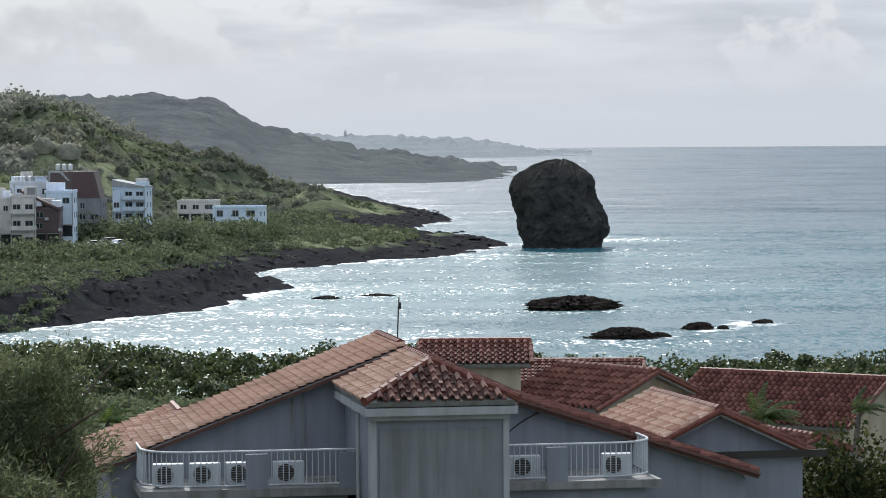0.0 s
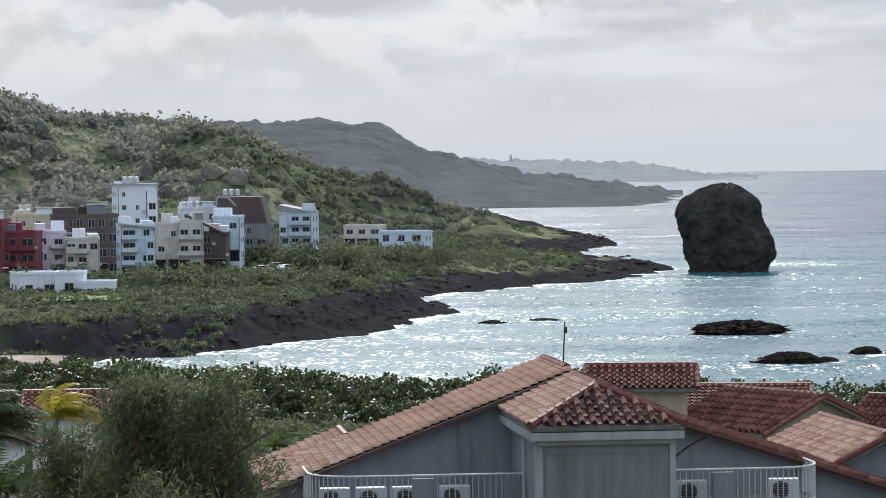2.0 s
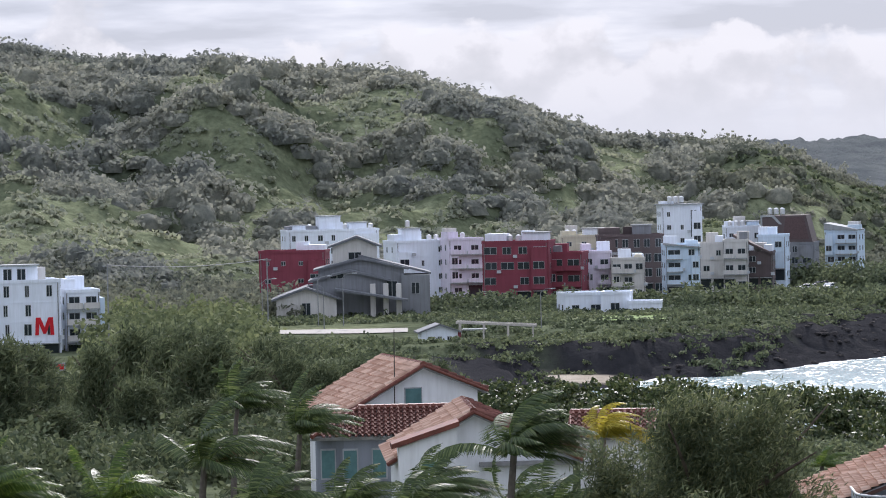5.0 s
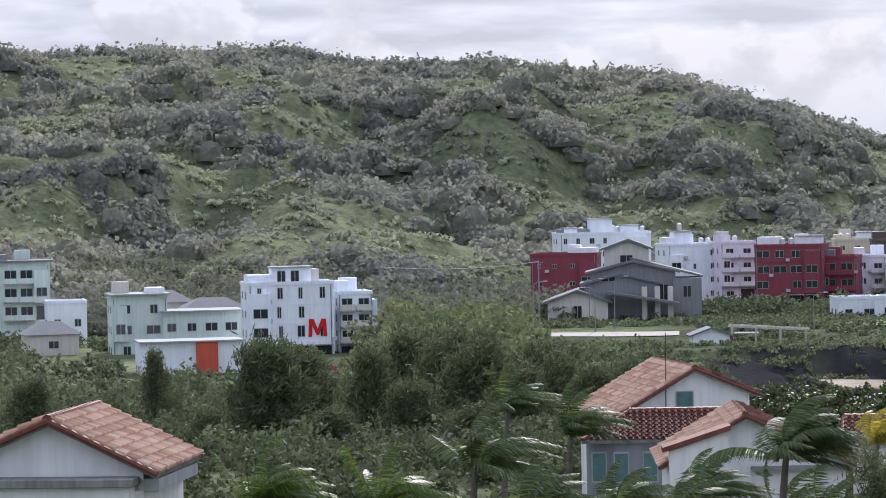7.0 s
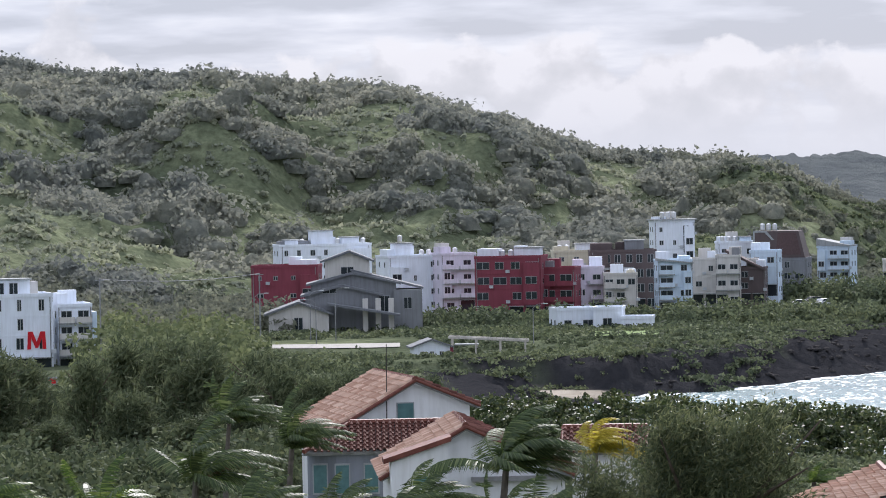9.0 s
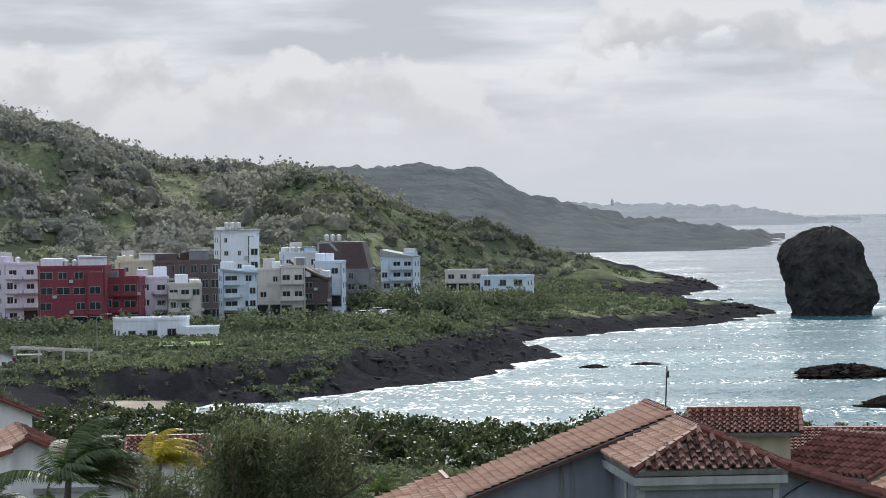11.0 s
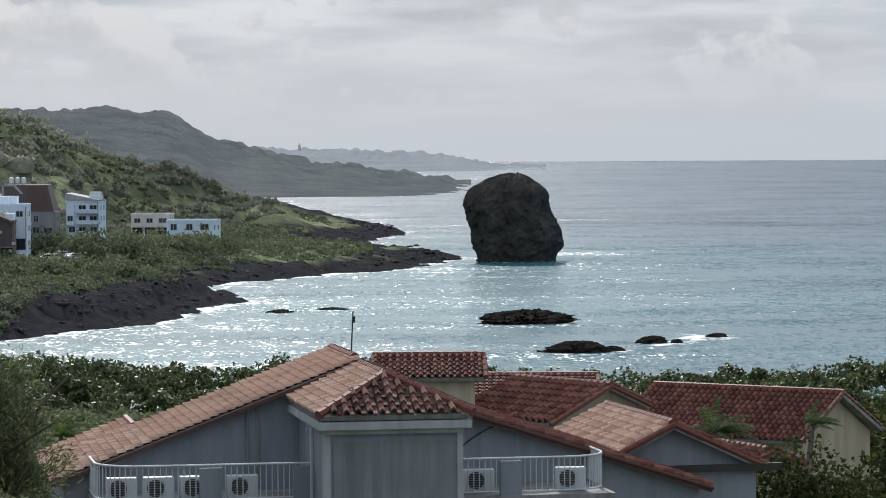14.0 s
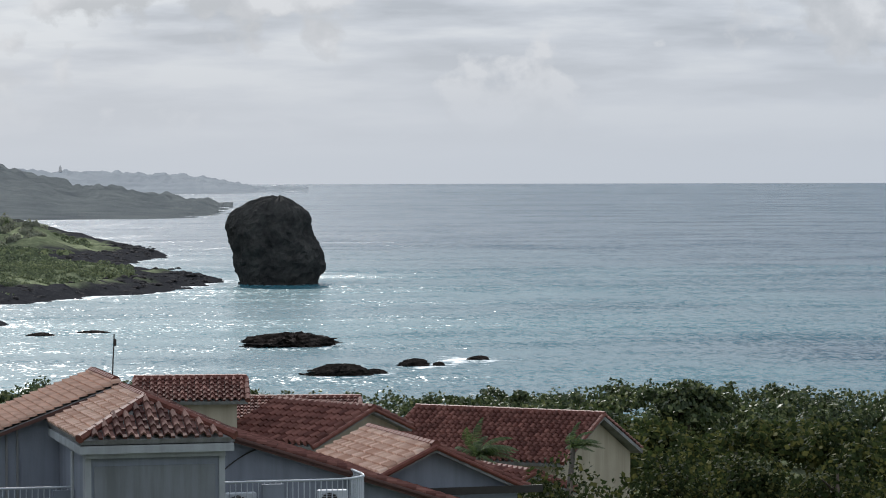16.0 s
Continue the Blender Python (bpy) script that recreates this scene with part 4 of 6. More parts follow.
def facing_roof(label, m, wide, depth, rise, z_eave, base, tile, wall):
    """A house whose eaves face us: one pitch rises away to a ridge."""
    h = thing("tiled_house", label, "house", m)
    k = rise / depth
    part("house_wall", prismed([(-wide / 2 + 0.4, base), (wide / 2 - 0.4, base), (wide / 2 - 0.4, z_eave - 0.05), (-wide / 2 + 0.4, z_eave - 0.05)], 0.4, 2 * depth - 0.4), MAT[wall], h)
    for x in (-wide / 2 + 0.4, wide / 2 - 0.6):
        bm = bmesh.new()
        v = [bm.verts.new(c) for c in ((x, 0.4, z_eave - 0.06), (x, depth, z_eave + rise - 0.18), (x, 2 * depth - 0.4, z_eave - 0.06), (x + 0.2, 0.4, z_eave - 0.06), (x + 0.2, depth, z_eave + rise - 0.18), (x + 0.2, 2 * depth - 0.4, z_eave - 0.06))]
        for f in ((0, 1, 2), (5, 4, 3), (0, 3, 4, 1), (1, 4, 5, 2), (2, 5, 3, 0)):
            bm.faces.new([v[i] for i in f])
        part("gable_end", bm, MAT[wall], h)
    ln = math.hypot(depth, rise)
    roof_plane(h, (-wide / 2, 0, z_eave), (1, 0, 0), (0, depth, rise), wide, ln, lambda u, v: True, 0.27, MAT[tile], False)
    roof_plane(h, (wide / 2, 2 * depth, z_eave), (-1, 0, 0), (0, -depth, rise), wide, ln, lambda u, v: True, 0.27, MAT[tile], False)
    ridge_caps(h, (-wide / 2, depth, z_eave + rise + 0.05), (wide / 2, depth, z_eave + rise + 0.05), 0.12)
    for s in (-1, 1):
        ridge_caps(h, (s * wide / 2, 0, z_eave + 0.04), (s * wide / 2, depth, z_eave + rise + 0.04), 0.09)
    return h


# gabled wing beside the main house, and the roofs behind
g2 = gable_house("grey plaster gabled house with a sunlit tiled pitch", pose(8.0, 93.6, 0, 0, 0, 12.5), 2.5, 2.9, 6.6, 21.7, 0.48, 0.46, 15.0, "tile", "wall_grey", True, 0.24)
part("cornice", boxed(-1.0, 3.3, -0.5, -0.42, 20.28, 20.50), MAT["iron"], g2, "black-stained concrete cornice")
part("lower_wall", boxed(-1.6, 2.6, -0.2, -0.004, 15.0, 20.34), MAT["wall_grey"], g2)
facing_roof("cream house with a red tiled roof darkened as in shade", pose(1.2, 119.0, 0, 0, 0, 1.0), 4.2, 1.55, 0.74, 21.2, 14.5, "tile_red_shade", "wall_cream")
facing_roof("house with a low red tiled roof darkened as in shade", pose(5.2, 125.5, 0, 0, 0, -2.0), 5.5, 2.6, 0.7, 19.9, 14.0, "tile_red_shade", "wall_cream")
b2 = gable_house("cream gabled house with a brown tiled roof", pose(7.75, 119.5, 0, 0, 0, 38.0), 3.0, 2.0, 5.2, 20.85, 0.42, 0.42, 14.0, "tile_red_shade", "wall_cream", False, 0.34, False)
facing_roof("long house with a brown-red tiled roof", pose(12.3, 127.8, 0, 0, 0, -35), 8.8, 3.6, 1.7, 18.1, 13.0, "tile_red_shade", "wall_cream")
gable_house("small cream porch with a tiled roof", pose(13.4, 115.5, 0, 0, 0, 25), 1.6, 1.9, 4.0, 18.75, 0.42, 0.40, 13.5, "tile_red_shade", "wall_cream", False, 0.34, False)

# ---- houses among the palms ----
g3 = gable_house("white gabled house with a terracotta roof and green shutter", pose(-34.1, 145.7, 0, 0, 0, 27.0), 4.2, 3.1, 8.0, 21.5, 0.56, 0.42, 13.5, "tile", "wall_white")
sh = part("window", boxed(-0.85, 0.0, -0.05, -0.004, 18.85, 20.45), MAT["trim"], g3)
MAT["shutter"] = simple("green_shutter", (0.10, 0.20, 0.20), 0.6)
part("shutter", boxed(-0.80, -0.05, -0.09, -0.052, 18.9, 20.4), MAT["shutter"], sh, "grey-green wooden shutter")
part("antenna", rodded((-1.35, -0.1, 19.3), (-1.3, -0.1, 23.2), 0.03, 0.02, 5), MAT["iron"], g3)


def turret_house():
    h = thing("turret_house", "grey round-cornered turret with a hipped red tiled roof", "house", pose(-35.3, 139.5, -0.42, 0, 0, 14.0))
    ze, zr = 19.15, 20.25
    bm = bmesh.new()
    n, r = 10, 1.9
    ring = [(-0.4 + r * math.cos(a), 1.0 + r * math.sin(a)) for a in [math.pi * 0.5 + math.pi * i / n for i in range(n + 1)]]
    out = ring + [(4.4, -0.9), (4.4, 2.9)]
    lo = [bm.verts.new((x, y, 13.0)) for x, y in out]
    hi = [bm.verts.new((x, y, ze - 0.1)) for x, y in out]
    bm.faces.new(hi)
    for i in range(len(out)):
        j = (i + 1) % len(out)
        bm.faces.new((lo[i], lo[j], hi[j], hi[i]))
    bmesh.ops.recalc_face_normals(bm, faces=bm.faces[:])
    part("turret_wall", bm, MAT["wall_grey"], h)
    part("eave_box", boxed(-2.5, 4.6, -1.2, 3.2, ze - 0.16, ze - 0.03, 0.05), MAT["trim"], h, "white eaves")
    roof_plane(h, (-2.4, -1.3, ze), (1, 0, 0), (0, 2.3, zr - ze), 7.0, 2.55, [(0, 0), (7.0, 0), (7.0, 2.55), (2.1, 2.55)], 0.28, MAT["tile_red_shade"], True)
    side = math.hypot(2.1, zr - ze)
    roof_plane(h, (-2.4, 3.3, ze + 0.004), (0, -1, 0), (2.1, 0, zr - ze), 4.6, side, [(0, 0), (4.6, 0), (2.3, side)], 0.28, MAT["tile_red_shade"], True)
    ridge_caps(h, (-0.3, 1.0, zr + 0.05), (4.6, 1.0, zr + 0.05))
    ridge_caps(h, (-2.4, -1.3, ze + 0.05), (-0.3, 1.0, zr + 0.05), 0.1)
    ridge_caps(h, (-2.4, 3.3, ze + 0.05), (-0.3, 1.0, zr + 0.05), 0.1)
    for x in (-1.7, -0.7, 0.6):
        w = part("window", boxed(x - 0.35, x + 0.35, -0.98 + (0.3 if x < -1 else 0), -0.9 + (0.3 if x < -1 else 0), 17.2, 18.6), MAT["trim"], h)
        part("pane", boxed(x - 0.29, x + 0.29, -1.0 + (0.3 if x < -1 else 0), -0.985 + (0.3 if x < -1 else 0), 17.28, 18.52), MAT["shutter"], w, "greenish glazed pane")


turret_house()
g4 = gable_house("white house with long terracotta pitches", pose(-27.3, 125.6, 0, 0, 0, 16.0), 3.5, 4.4, 7.0, 20.78, 0.58, 0.47, 13.5, "tile", "wall_white")
part("porch_roof", prismed([(-3.4, 19.5), (-0.7, 20.35), (-0.7, 20.55), (-3.4, 19.7)], -2.2, -0.5), MAT["ridge_red"], g4, "small terracotta porch roof")
part("porch_wall", prismed([(-3.1, 13.5), (-0.8, 13.5), (-0.8, 20.3), (-3.1, 19.55)], -2.0, -0.01), MAT["wall_white"], g4)
part("fanlight", prismed([(-1.9 + 0.34 * math.cos(a), 18.7 + 0.34 * math.sin(a)) for a in np.linspace(0, math.pi, 11)], -2.06, -2.004), MAT["shutter"], g4, "half-round dark fanlight")
part("cornice", boxed(0.2, 4.1, -0.35, -0.01, 18.55, 18.72), MAT["stain"], g4)
facing_roof("low tiled wing beside the white house", pose(-22.9, 133.0, 0, 0, 0, 8), 3.6, 2.0, 0.9, 19.1, 13.5, "tile_red_shade", "wall_white")


def hip_house():
    """Broad roof seen from the corner: the lit pitch falls to our right."""
    h = thing("tiled_house", "white house with a broad sunlit clay tile roof", "house", pose(-37.7, 81.9, 0, 0, 0, 10.0))
    zr, k, rx, dep, lx = 23.8, 0.49, 3.1, 5.8, 5.0
    part("gable_wall", prismed([(-lx, 15), (rx - 0.5, 15), (rx - 0.5, zr - k * (rx - 0.5) - 0.15), (0, zr - 0.15), (-lx, zr - 0.42 * lx - 0.15)], 0.3, dep - 0.3), MAT["wall_white"], h)
    roof_plane(h, (rx, -0.15, zr - k * rx), (0, 1, 0), (-1, 0, k), dep + 0.3, rx * math.hypot(1, k), lambda u, v: True, 0.27, MAT["tile"], True)
    roof_plane(h, (-lx - 0.4, dep + 0.15, zr - 0.42 * (lx + 0.4)), (0, -1, 0), (1, 0, 0.42), dep + 0.3, (lx + 0.4) * math.hypot(1, 0.42), lambda u, v: True, 0.36, MAT["tile_join"], False)
    ridge_caps(h, (0, -0.2, zr + 0.05), (0, dep + 0.15, zr + 0.05))
    ridge_caps(h, (0, -0.2, zr), (rx, -0.2, zr - k * rx), 0.09)
    ridge_caps(h, (0, -0.2, zr), (-lx - 0.4, -0.2, zr - 0.42 * (lx + 0.4)), 0.09)
    ridge_caps(h, (0, dep + 0.15, zr), (rx, dep + 0.15, zr - k * rx), 0.09)
    part("ledge", boxed(-lx, rx - 0.6, -0.7, 0.28, 21.95, 22.2, 0.03), MAT["stain"], h, "mouldy concrete ledge")
    part("front_wall", boxed(-lx, rx - 0.75, -0.45, 0.29, 15, 21.94), MAT["wall_white"], h)
    for x in (-0.9, 1.2):
        bm = bmesh.new()
        pr = [(x + 0.35 * math.cos(a), 21.2 + 0.35 * math.sin(a)) for a in np.linspace(0, math.pi, 9)] + [(x - 0.35, 19.5), (x + 0.35, 19.5)]
        prism(bm, pr, -0.49, -0.452)
        w = part("arched_window", bm, MAT["trim"], h)
        part("pane", prismed([(x + (px - x) * 0.8, 21.15 + (pz - 21.2) * 0.85) for px, pz in pr], -0.51, -0.495), MAT["glass"], w)
    part("eave_box", boxed(rx - 0.9, rx - 0.05, 0.3, dep - 0.3, zr - k * rx - 0.5, zr - k * rx - 0.16), MAT["trim"], h, "white boxed eaves")


hip_house()

# ---- village ----
MAT.update(
    # the white plaster has the blue cast of distance haze mixed in
    v_white=plaster("village_hazed_white", (0.80, 0.85, 0.93), 0.25, 0.3), v_blue=plaster("village_pale_blue", (0.62, 0.74, 0.86), 0.3, 0.3),
    v_red=plaster("village_red", (0.235, 0.05, 0.075), 0.35, 0.3), v_brown=plaster("village_brown", (0.11, 0.085, 0.085), 0.3, 0.3),
    v_grey=plaster("village_grey", (0.24, 0.25, 0.27), 0.4, 0.3), v_cream=plaster("village_cream", (0.62, 0.58, 0.46), 0.35, 0.3),
    v_pink=plaster("village_lilac", (0.72, 0.67, 0.78), 0.35, 0.3), v_beige=plaster("village_beige", (0.62, 0.60, 0.57), 0.35, 0.3),
    v_mint=plaster("village_mint", (0.62, 0.72, 0.70), 0.35, 0.3), v_orange=plaster("village_orange_red", (0.55, 0.10, 0.06), 0.3, 0.3),
    v_roof=plaster("slate_roof", (0.17, 0.18, 0.20), 0.4, 0.3), asphalt=simple("asphalt", (0.09, 0.09, 0.09), 0.9, 0, 0.3, 0.5),
    concrete=plaster("pale_concrete", (0.50, 0.47, 0.44), 0.5, 0.3), sign_red=simple("red_sign", (0.62, 0.02, 0.03), 0.5), lawn=simple("lawn", (0.16, 0.24, 0.06), 0.9, 0, 0.4, 0.3),
)
MAT["road_mat"] = plaster("worn_road", (0.33, 0.31, 0.285), 0.5, 0.3)
WIN = {}


def window_set(w, hgt):
    key = (round(w, 2), round(hgt, 2))
    if key not in WIN:
        fr, pn = bpy.data.meshes.new("window"), bpy.data.meshes.new("pane")
        bm = bmesh.new()
        t = 0.09
        box(bm, -w / 2, w / 2, -0.05, 0.0, 0, hgt)
        bm.to_mesh(fr)
        bm.free()
        bm = boxed(-w / 4 + t * 0.75, w / 4 - t * 0.75, -0.075, -0.052, t, hgt - t)
        bm.to_mesh(pn)
        bm.free()
        fr.materials.append(MAT["trim"])
        pn.materials.append(MAT["glass"])
        WIN[key] = (fr, pn)
    return WIN[key]


def add_window(parent, m, w, hgt):
    fr, pn = window_set(w, hgt)
    a = new("window", fr)
    a.parent, a.matrix_basis = parent, m
    for s in (-1, 1):
        b = new("pane", pn)
        b.parent, b.location = a, (s * w / 4, 0, 0)
    return a


def block(label, az, d, w, zt, zb, depth, mat, storeys, cols, turn=0.0, win=(1.1, 1.3), balcony=(), side=True, parapet=True, category="building", skip=()):
    """A village house: walls with recess-edged windows on two sides, parapet, balconies by column."""
    m = pose(*spot(az, d, 0), 0, 0, az + turn)
    h = thing("village_house", label, category, m, "houses of the village")
    part("wall", boxed(-w / 2, w / 2, 0, depth, min(zb - 6, 0.5), zt), MAT[mat], h)
    if parapet:
        bm = bmesh.new()
        for x0, x1, y0, y1 in ((-w / 2 - 0.1, w / 2 + 0.1, -0.1, 0.15), (-w / 2 - 0.1, w / 2 + 0.1, depth - 0.15, depth + 0.1), (-w / 2 - 0.1, -w / 2 + 0.15, 0.15, depth - 0.15), (w / 2 - 0.15, w / 2 + 0.1, 0.15, depth - 0.15)):
            box(bm, x0, x1, y0, y1, zt + 0.002, zt + 0.55)
        part("parapet", bm, MAT[mat], h)
    st = (zt - zb) / storeys
    vary = random.Random(int(az * 100) + cols)
    for k in range(storeys):
        z = zb + k * st + 0.28 * st
        if k:
            part("string_course", boxed(-w / 2 - 0.05, w / 2 + 0.05, -0.05, -0.002, zb + k * st - 0.08, zb + k * st + 0.08), MAT[mat], h)
        for c in range(cols):
            x = -w / 2 + (c + 0.5) * w / cols
            if k == 0 and storeys > 1 and vary.random() < 0.6:
                part("shop_opening", boxed(x - w / cols * 0.4, x + w / cols * 0.4, -0.03, -0.003, zb + 0.1, zb + min(2.5, st * 0.8)), MAT["glass"], h, "dark ground-floor opening")
                part("awning", prismed([(x - w / cols * 0.44, zb + min(2.6, st * 0.83)), (x + w / cols * 0.44, zb + min(2.6, st * 0.83)), (x + w / cols * 0.44, zb + min(2.72, st * 0.87)), (x - w / cols * 0.44, zb + min(2.72, st * 0.87))], -0.9, -0.004), MAT["trim"], h)
                continue
            if (k, c) in skip or (cols > 1 and c not in balcony and vary.random() < 0.16):
                continue
            if c in balcony:
                bw = w / cols * 0.46
                b = part("balcony", boxed(x - bw, x + bw, -1.1, -0.003, zb + k * st - 0.1, zb + k * st + 0.1), MAT["trim"] if mat != "v_red" else MAT[mat], h)
                part("balustrade", boxed(x - bw, x + bw, -1.12, -1.02, zb + k * st + 0.1, zb + k * st + 1.0), MAT["v_beige"] if mat == "v_white" else MAT[mat], b)
                add_window(h, Matrix.Translation((x, -0.002, z - 0.15 * st)), min(win[0] * 1.5, w / cols * 0.8), min(win[1] * 1.25, st * 0.72))
            else:
                wide = vary.choice((0.75, 1.0, 1.0, 1.35))
                add_window(h, Matrix.Translation((x + vary.uniform(-0.15, 0.15), -0.002, z)), min(win[0] * wide, w / cols * 0.8), min(win[1], st * 0.6))
        if side:
            for yy in (depth * 0.3, depth * 0.7):
                for sx in (-1, 1):
                    add_window(h, Matrix.Translation((sx * (w / 2 + 0.002), yy, z)) @ pose(0, 0, 0, 0, 0, 90 * sx), 0.9, min(1.2, st * 0.5))
    if storeys > 2:
        # stair hut, a stepped upper room, a bay and wall units, as each house has grown
        x = vary.uniform(-0.3, 0.3) * w
        part("stair_hut", boxed(x - 1.3, x + 1.3, depth * 0.45, depth * 0.45 + 2.6, zt + 0.003, zt + vary.uniform(1.9, 2.7)), MAT[vary.choice((mat, "v_white", "v_beige"))], h)
        x = vary.choice((-1, 1)) * w * 0.32
        part("roof_room", boxed(x - w * 0.16, x + w * 0.16, depth * 0.2, depth * 0.75, zt + 0.004, zt + vary.uniform(1.2, 2.2)), MAT[vary.choice((mat, "v_grey", "v_white"))], h)
        if w > 6:
            x = vary.choice((-1, 1)) * w * 0.36
            bay = part("bay", boxed(x - w * 0.12, x + w * 0.12, -0.8, -0.004, zb + st * 0.95, zt - vary.uniform(0.2, st * 0.8)), MAT[mat], h, "projecting window bay")
            for k in range(1, storeys - 1):
                add_window(bay, Matrix.Translation((x, -0.802, zb + k * st + 0.3 * st)), w * 0.17, st * 0.5)
        for k in range(1, storeys):
            x = (vary.randrange(cols) + 1.0) * w / cols - w / 2
            part("wall_unit", boxed(x - 0.4, x + 0.4, -0.45, -0.006, zb + k * st + 0.15, zb + k * st + 0.75), MAT["rail"], h, "pale air conditioning box")
        for x in (-w * 0.47, w * 0.47):
            part("drainpipe", rodded((x, -0.09, zb), (x, -0.09, zt), 0.07, None, 5), MAT["stain"], h)
    return h, m


TANK = thing("water_tank", "shiny steel water tank on a house roof", "water tank", pose(0, 0, -60))
_bm = bmesh.new()
rod(_bm, (0, 0, 0.3), (0, 0, 1.5), 0.55, 0.55, 14)
rod(_bm, (0, 0, 1.5), (0, 0, 1.75), 0.55, 0.15, 14)
part("tank", _bm, MAT["steel"], TANK)
for _x, _y in ((-0.35, -0.35), (0.35, -0.35), (0.35, 0.35), (-0.35, 0.35)):
    part("leg", boxed(_x - 0.04, _x + 0.04, _y - 0.04, _y + 0.04, 0, 0.45), MAT["metal"], TANK)
TANK["group"] = "roof water tanks"
FIRST_TANK = [True]


def tanks(m, zt, spots):
    for x, y in spots:
        mm = m @ pose(x, y, zt)
        if FIRST_TANK[0]:
            TANK.matrix_basis = mm
            FIRST_TANK[0] = False
        else:
            copy_thing(TANK, mm)


def penthouse(h, x0, x1, y0, y1, z0, z1, mat):
    p = part("penthouse", boxed(x0, x1, y0, y1, z0 + 0.003, z1), MAT[mat], h)
    part("penthouse_roof", boxed(x0 - 0.25, x1 + 0.25, y0 - 0.25, y1 + 0.25, z1 + 0.002, z1 + 0.22), MAT["trim"], p)
    return p


h, m = block("white hotel with stepped roof terraces at the hill foot", 14.70, 722, 21, 19.6, 8, 12, "v_white", 4, 7, 8)
penthouse(h, -3, 2, 2, 7, 19.6, 23.0, "v_white")
penthouse(h, 4, 8, 2, 6, 19.6, 21.4, "v_white")
penthouse(h, -9, -6, 2, 6, 19.6, 21.0, "v_white")
tanks(m, 19.6, [(-5, 3), (3.2, 3), (9, 3)])
block("dark red low house beside the grey hall", 15.45, 642, 13.4, 16.6, 6, 10, "v_red", 3, 4, -6, win=(0.9, 0.9))
h, m = block("white four-storey house with small windows", 13.1, 690, 11.8, 17.2, 5.5, 12, "v_white", 4, 3, 14, win=(0.8, 1.2))
penthouse(h, -4, 0, 2, 6, 17.2, 20.2, "v_white")
tanks(m, 20.4, [(-2.5, 3.4)])
tanks(m, 17.2, [(2.2, 3), (3.8, 3)])
h, m = block("pinkish white house with stacked balconies", 12.32, 684, 7.6, 17.6, 5.5, 10, "v_pink", 4, 2, 14, balcony=(0, 1))
tanks(m, 17.6, [(0, 3)])
h, m = block("wine-red four-storey guest house with window bands", 11.44, 650, 13.6, 17.4, 5, 11, "v_red", 4, 4, -8, win=(2.4, 1.5))
penthouse(h, 1.5, 6.4, 2, 7, 17.4, 19.4, "v_white")
tanks(m, 17.4, [(-3, 4), (-1.6, 4), (0, 5)])
block("wine-red lower wing with balconies", 10.55, 654, 7.0, 14.8, 5, 10, "v_red", 3, 2, -8, balcony=(0, 1), win=(1.6, 1.5))
block("pale lilac house with bay windows", 9.98, 664, 6.2, 14.6, 5, 10, "v_pink", 3, 2, 4, balcony=(1,))
h, m = block("cream house behind the lilac one", 10.2, 700, 10, 17.4, 5, 10, "v_cream", 4, 3, 4)
penthouse(h, 0, 4.6, 1, 6, 17.4, 19.2, "v_white")
tanks(m, 17.4, [(-3.5, 3), (-2, 3)])
h, m = block("dark brown hotel block with framed openings", 9.36, 682, 14.0, 17.6, 5, 12, "v_brown", 4, 6, 3, win=(1.3, 1.8))
penthouse(h, 0.5, 4.5, 2, 6, 17.6, 20.0, "v_grey")
part("white_band", boxed(-7.0, 2.2, -1.2, -0.06, 13.9, 14.4), MAT["trim"], h, "white canopy band")
h, m = block("narrow house with glazed balconies and a small dome", 9.42, 661, 7.0, 13.2, 5, 8, "v_beige", 3, 3, 3, balcony=(0, 1))
bm = bmesh.new()
bmesh.ops.create_uvsphere(bm, u_segments=16, v_segments=8, radius=1.0, matrix=Matrix.Translation((2.2, 1.2, 13.6)) @ Matrix.Diagonal((1, 1, 0.9, 1)))
part("dome", bm, MAT["v_cream"], h, "small cream dome")
h, m = block("pale blue house with stacked bays", 8.44, 670, 7.2, 15.6, 5, 9, "v_blue", 4, 2, 6, balcony=(0,), win=(1.7, 1.3))
part("canopy", prismed([(-3.8, 15.9), (3.9, 15.2), (3.9, 15.4), (-3.8, 16.4)], -0.6, 4), MAT["trim"], h, "sloping white canopy")
h, m = block("white tower house with dark vertical slots", 8.44, 742, 9.4, 23.2, 8, 9, "v_white", 5, 3, 8, win=(0.7, 1.1), skip=((4, 2), (3, 2), (2, 2)))
for x in (2.3, 3.1):
    part("slot_window", boxed(x - 0.22, x + 0.22, -0.05, -0.004, 16.2, 22.4), MAT["glass"], h, "tall dark slot window")
part("roof_slab", boxed(-5.2, 5.2, -0.6, 9.4, 23.76, 24.0), MAT["trim"], h)
tanks(m, 24.0, [(-2.6, 2), (-1.2, 2), (0.2, 2)])
block("beige house with a flat roof", 7.92, 690, 5.4, 15.4, 5.5, 9, "v_beige", 3, 2, 2, win=(1.0, 1.2))
block("beige house with recessed balconies", 7.50, 686, 5.2, 16.0, 5.5, 9, "v_beige", 3, 2, -2, balcony=(0, 1))
h, m = block("brown house with a slanting wall line", 7.08, 692, 5.8, 13.2, 6, 9, "v_brown", 3, 2, -4)
part("slant_roof", prismed([(-5.5, 16.9), (2.9, 12.9), (2.9, 13.4), (-5.5, 17.5)], -0.4, 8), MAT["v_brown"], h, "dark slanting roof edge")
h, m = block("white house with rooftop tanks", 7.34, 732, 8.4, 18.2, 8, 9, "v_white", 3, 3, 5)
